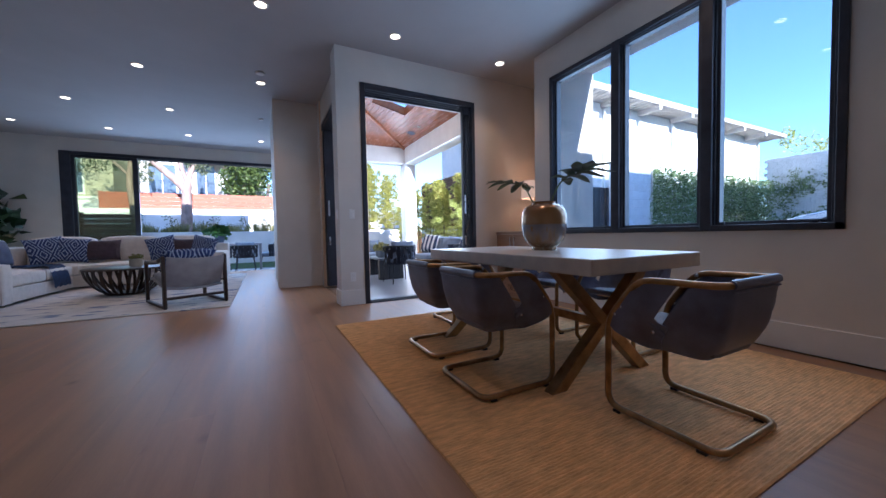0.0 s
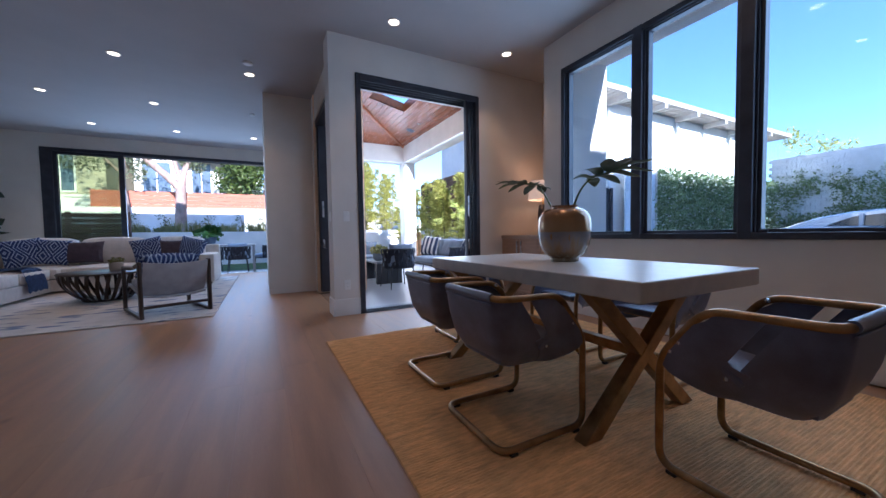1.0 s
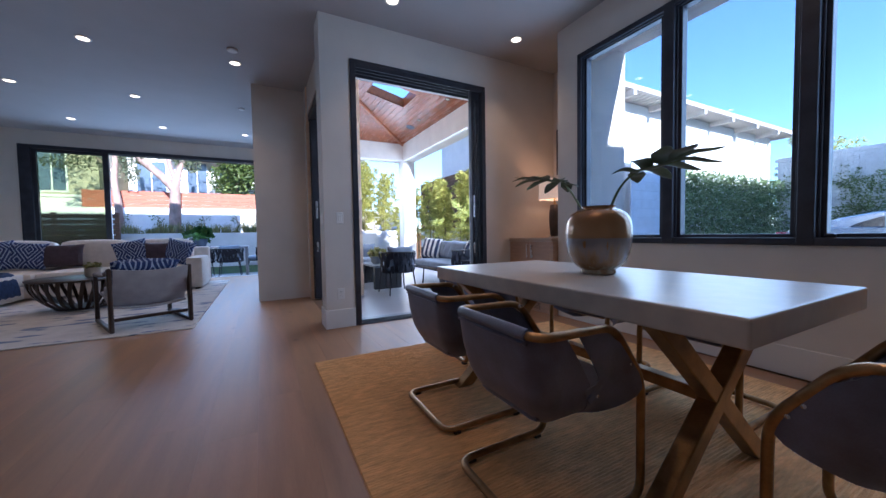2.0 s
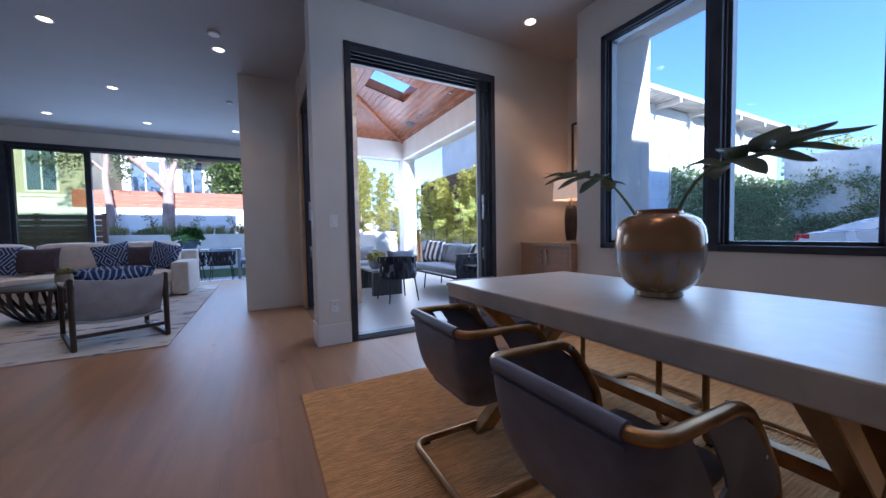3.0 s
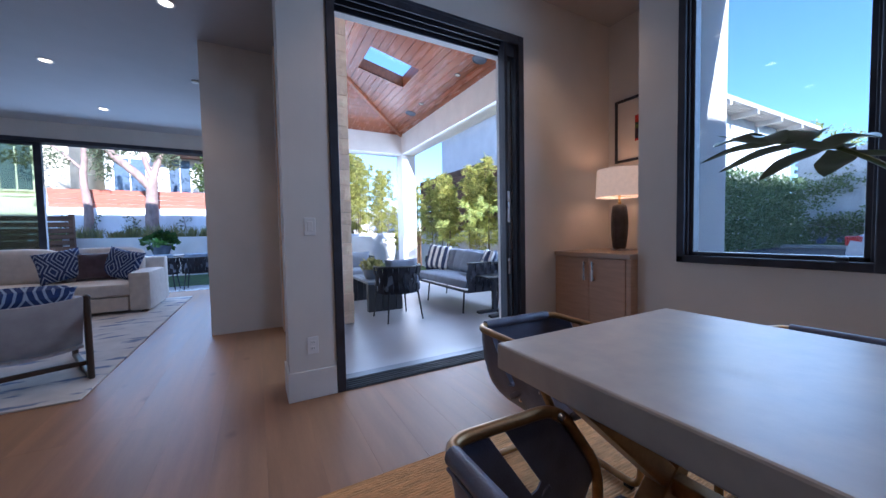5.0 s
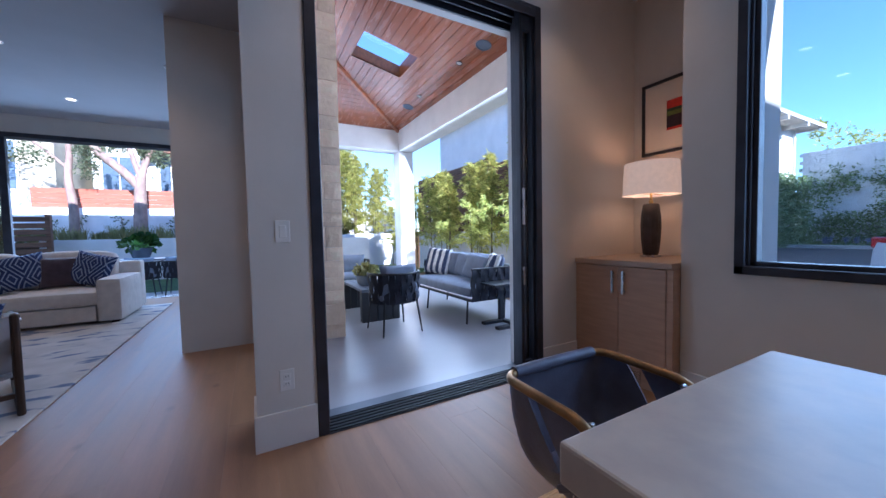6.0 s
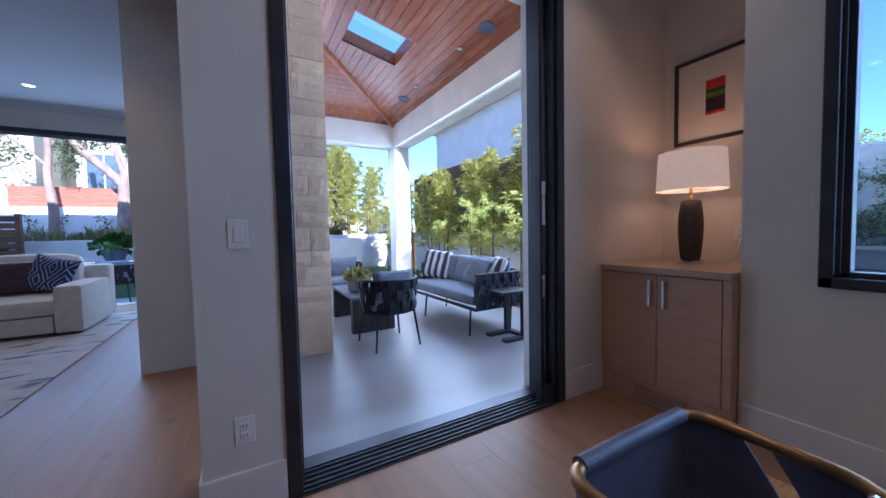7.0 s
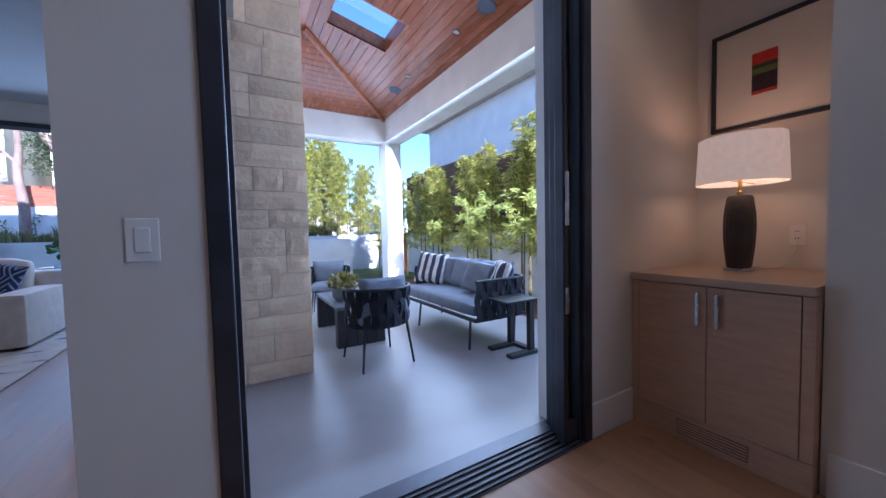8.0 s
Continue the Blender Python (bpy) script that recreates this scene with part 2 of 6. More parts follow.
ROPE = material("navy_rope", (0.022, 0.026, 0.042), 0.8, scale=20, vary=0.2, fine=250, bump=0.4)
OUT_METAL = material("charcoal_powder_coat", (0.022, 0.024, 0.030), 0.5, scale=10, vary=0.15, bump=0.02)
OUT_CUSHION = material("blue_grey_outdoor_canvas", (0.20, 0.24, 0.32), 0.92, scale=10, vary=0.08, fine=400, bump=0.15)
STRIPE = striped("navy_white_stripe", (0.72, 0.72, 0.72), (0.035, 0.05, 0.11), 0.11)
IKAT = geometric("navy_cream_geometric", (0.022, 0.045, 0.15), (0.34, 0.41, 0.55))
PLASTIC = material("white_switch_plastic", (0.82, 0.80, 0.77), 0.4, vary=0.02, bump=0.0)
SLOT = material("dark_slot", (0.02, 0.02, 0.02), 0.6)
LAMP_GLOW = material("downlight_lens", (0.9, 0.85, 0.8), 0.5, emit=(1.0, 0.78, 0.56), emit_strength=1.8, bump=0)
BULB_GLOW = material("lamp_bulb", (0.9, 0.85, 0.8), 0.5, emit=(1.0, 0.72, 0.45), emit_strength=5, bump=0)


# ---------------------------------------------------------------- mesh tools
def mesh_of(name, bm, mat, smooth=False):
    me = bpy.data.meshes.new(name)
    bmesh.ops.recalc_face_normals(bm, faces=bm.faces[:])
    bm.to_mesh(me)
    bm.free()
    for m in (mat if isinstance(mat, (list, tuple)) else (mat,)):
        me.materials.append(m)
    if smooth:
        for p in me.polygons:
            p.use_smooth = True
        me.set_sharp_from_angle(angle=radians(40))
    return me


def part(name, bm, mat, parent=None, label="", smooth=False, at=None):
    """Links a bmesh as one mesh object, under a thing or a part if one is given."""
    ob = new(name, mesh_of(name, bm, mat, smooth))
    if parent is not None:
        ob.parent = parent
    if at is not None:
        ob.matrix_basis = at
    if label:
        ob["label"] = label
    return ob


def thing(name, at, label, category, group="", kind=""):
    ob = new(name)
    ob.empty_display_size = 0.1
    ob.matrix_basis = at
    return tagged(ob, label, category, group, kind)


def structure(name, bm, mat, label, category, smooth=False):
    return tagged(part(name, bm, mat, smooth=smooth), label, category, kind="structure")


def bx(bm, a, b, bevel=0.0, seg=2, m=None):
    """A box from corner to corner, with softened edges."""
    made = bmesh.ops.create_cube(bm, size=1.0)["verts"]
    c = [(a[i] + b[i]) / 2 for i in range(3)]
    s = [abs(b[i] - a[i]) for i in range(3)]
    for v in made:
        v.co = Vector((v.co.x * s[0] + c[0], v.co.y * s[1] + c[1], v.co.z * s[2] + c[2]))
    if m is not None:
        for v in made:
            v.co = m @ v.co
    if bevel:
        edges = list({e for v in made for e in v.link_edges})
        bmesh.ops.bevel(bm, geom=edges, offset=min(bevel, min(s) * 0.45), segments=seg, affect="EDGES", profile=0.5)
    return bm


def box(a, b, bevel=0.0, seg=2):
    return bx(bmesh.new(), a, b, bevel, seg)


def boxes(*pairs, bevel=0.0):
    bm = bmesh.new()
    for a, b in pairs:
        bx(bm, a, b, bevel)
    return bm


def rounded(points, r, closed=False, n=5):
    """The line through the points, with its corners rounded."""
    pts = [Vector(p) for p in points]
    out = []
    for i, p in enumerate(pts):
        if not closed and i in (0, len(pts) - 1):
            out.append(p)
            continue
        a, b = pts[i - 1], pts[(i + 1) % len(pts)]
        ra = min(r, (a - p).length * 0.48)
        rb = min(r, (b - p).length * 0.48)
        s, e = p + (a - p).normalized() * ra, p + (b - p).normalized() * rb
        for k in range(n + 1):
            t = k / n
            out.append(s * (1 - t) ** 2 + p * 2 * t * (1 - t) + e * t ** 2)
    return out


def tube(bm, pts, r, n=10, closed=False):
    pts = [Vector(p) for p in pts]
    rings = []
    up = None
    count = len(pts)
    for i, p in enumerate(pts):
        if closed:
            d = pts[(i + 1) % count] - pts[i - 1]
        else:
            d = pts[min(i + 1, count - 1)] - pts[max(i - 1, 0)]
        d.normalize()
        if up is None:
            up = Vector((0, 0, 1)) if abs(d.z) < 0.9 else Vector((1, 0, 0))
        up = (up - d * up.dot(d)).normalized()
        side = d.cross(up)
        rad = r(i / max(1, count - 1)) if callable(r) else r
        rings.append([bm.verts.new(p + (up * math.cos(2 * math.pi * k / n) + side * math.sin(2 * math.pi * k / n)) * rad) for k in range(n)])
    for i in range(count if closed else count - 1):
        a, b = rings[i], rings[(i + 1) % count]
        for k in range(n):
            bm.faces.new((a[k], a[(k + 1) % n], b[(k + 1) % n], b[k]))
    if not closed:
        bm.faces.new(rings[0][::-1])
        bm.faces.new(rings[-1])
    return bm


def lathe(bm, profile, n=32, centre=(0, 0, 0), caps=True):
    rings = []
    for r, z in profile:
        rings.append([bm.verts.new((centre[0] + max(r, 1e-4) * math.cos(2 * math.pi * k / n), centre[1] + max(r, 1e-4) * math.sin(2 * math.pi * k / n), centre[2] + z)) for k in range(n)])
    for a, b in zip(rings, rings[1:]):
        for k in range(n):
            bm.faces.new((a[k], a[(k + 1) % n], b[(k + 1) % n], b[k]))
    if caps and profile[0][0] > 1e-3:
        bm.faces.new(rings[0][::-1])
    if caps and profile[-1][0] > 1e-3:
        bm.faces.new(rings[-1])
    return bm


def pillow(w, h, t, n=10, pinch=0.06, seed=0):
    """A plump cushion standing in x and z, thick in y, its corners pulled out."""
    bm = bmesh.new()
    rnd = random.Random(seed)
    off = Vector((rnd.random() * 9, rnd.random() * 9, 0))
    sides = []
    for s in (-1, 1):
        grid = []
        for j in range(n + 1):
            row = []
            for i in range(n + 1):
                u, v = 2 * i / n - 1, 2 * j / n - 1
                edge = (1 - u ** 4) * (1 - v ** 4)
                depth = t / 2 * (edge ** 0.45)
                pull = 1 - pinch * (1 - abs(u)) * 1.0 * (v * v) if abs(v) > abs(u) else 1 - pinch * (1 - abs(v)) * (u * u)
                p = Vector((u * w / 2 * (1 - pinch * (1 - v * v) * abs(u) ** 3), s * depth, v * h / 2 * (1 - pinch * (1 - u * u) * abs(v) ** 3)))
                p.y += s * edge * 0.02 * noise.noise(Vector((u * 1.6, v * 1.6, s)) + off)
                row.append(bm.verts.new(p))
            grid.append(row)
        for j in range(n):
            for i in range(n):
                f = (grid[j][i], grid[j][i + 1], grid[j + 1][i + 1], grid[j + 1][i])
                bm.faces.new(f if s < 0 else f[::-1])
        sides.append(grid)
    bmesh.ops.remove_doubles(bm, verts=bm.verts[:], dist=0.0006)
    return bm


def soft_box(w, d, h, r=0.05, puff=0.03, n=6):
    """A cushion block: rounded edges, top and bottom slightly domed. Centred in x and y, standing on z=0."""
    bm = bmesh.new()
    bx(bm, (-w / 2, -d / 2, 0), (w / 2, d / 2, h))
    bmesh.ops.subdivide_edges(bm, edges=bm.edges[:], cuts=n, use_grid_fill=True)
    for v in bm.verts:
        p = v.co
        q = Vector((max(-w / 2 + r, min(w / 2 - r, p.x)), max(-d / 2 + r, min(d / 2 - r, p.y)), max(r, min(h - r, p.z))))
        dlt = p - q
        if dlt.length > 1e-6:
            p = q + dlt.normalized() * r
        u, vv = 2 * p.x / w, 2 * p.y / d
        dome = max(0, 1 - u * u) * max(0, 1 - vv * vv)
        p.z += puff * dome * (1 if p.z > h / 2 else 0)
        v.co = p
    return bm


def moved(bm, m):
    bmesh.ops.transform(bm, matrix=m, verts=bm.verts[:])
    return bm


# ---------------------------------------------------------------- structure
CEIL = 3.23
floor = structure("floor", boxes(((-5.3, -2.6, -0.25), (4.5, 5.24, -0.014)), ((-5.3, 5.24, -0.25), (1.56, 11.64, -0.014))), GAP, "wide pale oak plank floor with fine dark joints", "floor")
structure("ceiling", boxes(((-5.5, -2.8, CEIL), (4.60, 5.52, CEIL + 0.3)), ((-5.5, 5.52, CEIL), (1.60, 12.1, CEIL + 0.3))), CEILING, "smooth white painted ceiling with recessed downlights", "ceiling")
# window wall: opening y 1.60..4.17, z 0.86..2.85
structure("wall_east", boxes(((3.68, -2.6, 0), (3.98, 1.60, CEIL)), ((3.68, 4.17, 0), (3.98, 4.27, CEIL)), ((3.68, 1.60, 0), (3.98, 4.17, 0.86)), ((3.68, 1.60, 2.85), (3.98, 4.17, CEIL)),
                            ((3.68, 4.27, 0), (4.60, 4.46, CEIL)), ((4.40, 4.46, 0), (4.60, 5.50, CEIL))), WALL, "warm white plaster wall with a wide window and a niche", "wall")
# door wall: opening x 1.50..3.21, up to 2.83
structure("wall_patio", boxes(((1.20, 5.24, 0), (1.50, 5.52, CEIL)), ((3.21, 5.24, 0), (4.398, 5.50, CEIL)), ((1.50, 5.24, 2.83), (3.21, 5.52, CEIL))), WALL, "warm white plaster wall round the patio door", "wall")
# unseen wall over the dining room, added to keep sun off the skylight shaft
structure("wall_skylight_shade", box((1.31, 5.20, CEIL + 0.304), (4.59, 5.52, 6.15)), STUCCO, "white stucco wall over the dining room, unseen, added to shade the skylight", "wall")
# chimney pier between living room and patio
structure("wall_pier", boxes(((0.56, 7.40, 0), (1.62, 9.40, CEIL)), ((1.30, 5.522, 2.83), (1.62, 7.398, CEIL)), ((1.30, 9.402, 0), (1.62, 11.60, CEIL))), WALL, "white plaster chimney pier in the living room", "wall")
structure("wall_garden", boxes(((-5.3, 11.65, 0), (-3.64, 11.95, CEIL)), ((-3.64, 11.65, 2.93), (0.95, 11.95, CEIL)), ((0.95, 11.65, 0), (1.62, 11.95, CEIL))), WALL, "white plaster wall round the garden door", "wall")
structure("wall_west", box((-5.5, -2.8, 0), (-5.3, 11.95, CEIL)), WALL, "plain white plaster wall", "wall")
structure("wall_south", box((-5.3, -2.8, 0), (4.6, -2.6, CEIL)), WALL, "plain white plaster wall", "wall")
# upper storey and eaves, seen only by their shade
structure("wall_upper_storey", boxes(((-7.5, -1.0, CEIL + 0.302), (1.9, 5.4, 8.28)), ((-7.5, 5.4, CEIL + 0.302), (1.28, 12.0, 8.28))), STUCCO, "white stucco upper storey", "wall")
structure("roof_eave", boxes(((3.982, -3.0, 3.12), (4.60, 4.268, 3.22))), STUCCO, "white stucco soffit over the window", "eave")
# unseen wall, added to cast the low shade outside the window
structure("wall_shade_south", box((3.982, -3.4, -0.5), (11.0, -3.0, 5.35)), STUCCO, "white stucco wall, unseen, added to shade the window side", "wall")


def baseboard(name, *pairs):
    return structure(name, boxes(*pairs, bevel=0.004), TRIM, "white painted baseboard", "baseboard")


baseboard("baseboard", ((1.186, 5.226, 0), (1.498, 5.24, 0.195)), ((1.186, 5.24, 0), (1.20, 5.52, 0.195)))
baseboard("baseboard", ((3.212, 5.226, 0), (3.60, 5.24, 0.195)))
baseboard("baseboard", ((3.666, -2.6, 0), (3.68, 4.44, 0.195)))
baseboard("baseboard", ((-5.3, 11.636, 0), (-3.66, 11.65, 0.195)))


# windows and doors
def window_frame():
    w = thing("window_1", pose(0, 0, 0), "black aluminium three-part window in the dining wall", "window", kind="structure")
    y0, y1, z0, z1, xf, xb = 1.60, 4.17, 0.86, 2.85, 3.66, 3.80
    e = 0.042
    part("window_frame", boxes(((xf, y0, z0), (xb, y1, z0 + 0.05)), ((xf, y0, z1 - 0.05), (xb, y1, z1)), ((xf, y0, z0), (xb, y0 + 0.05, z1)), ((xf, y1 - 0.05, z0), (xb, y1, z1)),
                               ((3.655, 3.187, z0), (xb, 3.273, z1)), ((3.655, 2.347, z0), (xb, 2.433, z1)), bevel=0.006), FRAME, w)
    for a, b in ((1.65, 2.347), (2.433, 3.187), (3.273, 4.12)):
        part("sash", boxes(((3.70, a, z0 + 0.05), (3.77, b, z0 + 0.075)), ((3.70, a, z1 - 0.075), (3.77, b, z1 - 0.05)), ((3.70, a, z0 + 0.05), (3.77, a + e, z1 - 0.05)), ((3.70, b - e, z0 + 0.05), (3.77, b, z1 - 0.05)), bevel=0.004), FRAME, w)
        part("glazing_bead", boxes(((3.682, a - 0.002, z0 + 0.05), (3.70, a + 0.016, z1 - 0.05)), ((3.682, b - 0.016, z0 + 0.05), (3.70, b + 0.002, z1 - 0.05)), ((3.682, a + 0.016, z1 - 0.064), (3.70, b - 0.016, z1 - 0.05)), bevel=0.003), FRAME, w)
        pane = part("pane", box((3.733, a + 0.02, z0 + 0.07), (3.739, b - 0.02, z1 - 0.07)), GLASS, w)
        pane.visible_shadow = False
    for y in (1.72, 2.26, 3.36):
        part("latch", boxes(((3.672, y, z0 + 0.052), (3.70, y + 0.05, z0 + 0.072)), bevel=0.004), FRAME, w)
    return w


window_frame()


def patio_door():
    d = thing("door_1", pose(0, 0, 0), "black aluminium multi-slide patio door, slid open", "door", kind="structure")
    part("frame", boxes(((1.50, 5.225, 0), (1.56, 5.50, 2.83)), ((3.15, 5.225, 0), (3.21, 5.50, 2.83)), ((1.56, 5.225, 2.80), (3.15, 5.50, 2.83)), bevel=0.005), FRAME, d)
    # grooved head: fins between the sliding channels
    for y, drop in ((5.225, 0.055), (5.312, 0.045), (5.387, 0.045), (5.462, 0.05)):
        part("head_fin", box((1.56, y, 2.80 - drop), (3.15, y + 0.012, 2.80), 0.002), FRAME, d)
    part("jamb_stop", boxes(((1.56, 5.305, 0.0), (1.575, 5.325, 2.76)), ((1.56, 5.385, 0.0), (1.575, 5.40, 2.76)), ((1.56, 5.46, 0.0), (1.575, 5.475, 2.76)), bevel=0.002), FRAME, d)
    for k, y in enumerate((5.25, 5.325, 5.40)):
        x = 3.012 + 0.043 * k
        leaf = part("sliding_panel", boxes(((x, y, 0.02), (x + 0.030, y + 0.055, 2.79)), ((3.132, y, 0.02), (3.148, y + 0.055, 2.79)), ((x + 0.03, y + .01, 0.02), (3.132, y + 0.045, 0.12)), ((x + 0.03, y + .01, 2.65), (3.132, y + 0.045, 2.79)), bevel=0.004), FRAME, d)
        part("weather_strip", box((x + 0.010, y - 0.003, 0.03), (x + 0.016, y, 2.74)), SLOT, leaf)
        part("pane", box((x + 0.03, y + 0.024, 0.12), (3.132, y + 0.03, 2.65)), GLASS, leaf)
    part("handle", boxes(((3.020, 5.236, 1.18), (3.045, 5.247, 1.46)), bevel=0.005), CHROME, d, "long brushed metal pull")
    part("lock", boxes(((3.020, 5.24, 0.72), (3.045, 5.247, 0.86)), bevel=0.004), CHROME, d, "brushed metal lock plate")
    track = part("track", boxes(((1.56, 5.225, -0.012), (3.15, 5.50, 0.004))), TRACK_METAL, d, "slate grey threshold track")
    part("threshold_plate", box((1.57, 5.40, 0.004), (3.14, 5.495, 0.012), 0.002), TRACK_METAL, track)
    for y in (5.235, 5.265, 5.30, 5.335, 5.37):
        part("rail", boxes(((1.56, y, 0.004), (3.15, y + 0.007, 0.014))), OUT_METAL, track)
    return d


patio_door()


def side_door():
    d = thing("door_2", pose(0, 0, 0), "black aluminium sliding door beside the chimney pier", "door", kind="structure")
    part("frame", boxes(((1.31, 5.53, 0), (1.55, 5.62, 2.82)), ((1.31, 7.30, 0), (1.55, 7.395, 2.82)), ((1.31, 5.62, 2.72), (1.55, 7.30, 2.82)), bevel=0.005), FRAME, d)
    for k in range(3):
        y = 7.04 + 0.085 * k
        leaf = part("folded_leaf", box((1.325, y, 0.02), (1.535, y + 0.07, 2.71), 0.006), FRAME, d)
        part("gasket", box((1.322, y + 0.025, 0.02), (1.326, y + 0.045, 2.71)), SLOT, leaf)
    part("handle", boxes(((1.36, 7.025, 1.24), (1.39, 7.04, 1.50)), bevel=0.005), CHROME, d, "long brushed metal pull")
    part("lock", boxes(((1.36, 7.03, 0.74), (1.39, 7.04, 0.88)), bevel=0.004), CHROME, d, "brushed metal lock plate")


side_door()


def garden_door():
    d = thing("door_3", pose(0, 0, 0), "black aluminium garden door, one green-tinted leaf closed", "door", kind="structure")
    part("frame", boxes(((-3.64, 11.63, 0), (-3.46, 11.90, 2.93)), ((0.80, 11.63, 0), (0.95, 11.90, 2.93)), ((-3.46, 11.63, 2.86), (0.80, 11.90, 2.93)), bevel=0.006), FRAME, d)
    leaf = part("sliding_panel", boxes(((-3.46, 11.68, 0.01), (-3.40, 11.75, 2.86)), ((-2.39, 11.68, 0.01), (-2.29, 11.75, 2.86)), ((-3.40, 11.68, 0.01), (-2.39, 11.75, 0.1)), ((-3.40, 11.68, 2.80), (-2.39, 11.75, 2.86)), bevel=0.004), FRAME, d)
    g = part("pane", box((-3.41, 11.71, 0.09), (-2.38, 11.716, 2.81)), GLASS_GREEN, leaf)
    g.visible_shadow = False
    part("track", boxes(((-2.29, 11.65, -0.012), (0.80, 11.90, 0.006))), CHROME, d, "pale metal door track")


garden_door()


# downlights
def downlight():
    lt = thing("ceiling_light", pose(0, 0, CEIL), "small round recessed warm ceiling downlight", "downlight", "ceiling downlights")
    part("trim_ring", lathe(bmesh.new(), [(0.072, -0.0005), (0.072, -0.006), (0.060, -0.008), (0.054, -0.003)], 24, caps=False), TRIM, lt, smooth=True)
    part("lens", lathe(bmesh.new(), [(0.0, -0.0035), (0.053, -0.0035), (0.053, 0.0)], 24), LAMP_GLOW, lt, smooth=True)
    return lt


first_light = downlight()
LIGHTS = [(0.41, 4.82), (1.82, 4.77), (3.34, 4.77), (-1.07, 6.89), (0.40, 6.81), (-2.44, 8.72), (-1.07, 8.68), (-3.84, 10.5), (-2.43, 10.47), (-1.07, 10.44), (0.38, 10.38), (-2.45, 6.9), (-1.07, 4.85), (0.41, 2.6), (1.82, 2.6), (-1.07, 2.6), (-3.85, 8.7), (3.34, 2.6), (1.82, 0.6), (3.34, 0.6)]
for i, (x, y) in enumerate(LIGHTS):
    where = pose(x, y, CEIL)
    if i:
        copy_thing(first_light, where)
    else:
        first_light.matrix_basis = where
    spot = new("downlight_beam", bpy.data.lights.new("downlight_beam", "SPOT"))
    spot.data.energy, spot.data.spot_size, spot.data.spot_blend, spot.data.shadow_soft_size, spot.data.color = 6.4, radians(92), 0.9, 0.05, (1.0, 0.64, 0.36)
    spot.matrix_basis = pose(x, y, CEIL - 0.03)


# small ceiling discs
def ceiling_disc(x, y, r, label, category):
    d = thing("smoke_detector", pose(x, y, CEIL), label, category)
    part("housing", lathe(bmesh.new(), [(r, 0.0), (r, -0.012), (r * 0.85, -0.024), (0.0, -0.028)], 24), TRIM, d, smooth=True)
    part("vent_ring", lathe(bmesh.new(), [(r * 1.03, -0.006), (r * 1.03, -0.009), (r, -0.010)], 24, caps=False), GAP, d)


ceiling_disc(0.39, 6.44, 0.06, "small white round smoke detector on the ceiling", "smoke detector")
ceiling_disc(0.39, 8.60, 0.045, "small white round sensor on the ceiling", "sensor")


# small wall fittings
def plate(name, label, category, at, kind):
    p = thing(name, at, label, category)
    part("cover_plate", box((-0.036, -0.006, -0.058), (0.036, 0.0, 0.058), 0.004), PLASTIC, p)
    if kind == "switch":
        part("rocker", box((-0.017, -0.010, -0.033), (0.017, -0.004, 0.033), 0.003), PLASTIC, p)
    else:
        for z in (-0.02, 0.02):
            s = part("socket", box((-0.017, -0.008, z - 0.014), (0.017, -0.004, z + 0.014), 0.004), PLASTIC, p)
            part("slot", boxes(((-0.008, -0.009, z - 0.004), (-0.005, -0.0078, z + 0.006)), ((0.005, -0.009, z - 0.004), (0.008, -0.0078, z + 0.006))), SLOT, s)


plate("light_switch", "white rocker light switch on the door post", "light switch", pose(1.357, 5.24, 1.158), "switch")
plate("power_outlet", "white double power outlet low on the door post", "power outlet", pose(1.349, 5.24, 0.36), "socket")
plate("light_switch", "narrow white light switch on the side of the door post", "light switch", pose(1.20, 5.36, 1.16, 0, 0, -90), "switch")
plate("power_outlet", "white power outlet behind the table lamp", "power outlet", pose(4.40, 4.72, 1.10, 0, 0, -90), "socket")


# ---------------------------------------------------------------- dining room
def jute_rug():
    bm = bmesh.new()
    n = 396
    prev = None
    for k in range(n + 1):
        y = 1.32 + 2.96 * k / n
        z = 0.0085 + (0.0035 if k % 2 else 0.0) - (0.004 if k in (0, n) else 0)
        row = [bm.verts.new((x + 0.004 * noise.noise(Vector((x, y * 3, 0))), y, h)) for x, h in ((0.95, 0.0), (0.953, z - 0.002), (1.6, z), (2.3, z), (2.9, z), (3.417, z - 0.002), (3.42, 0.0))]
        if prev:
            for a in range(len(row) - 1):
                bm.faces.new((prev[a], prev[a + 1], row[a + 1], row[a]))
        prev = row
    tagged(part("rug", bm, JUTE), "large sand-coloured woven jute rug under the dining table", "rug")


jute_rug()


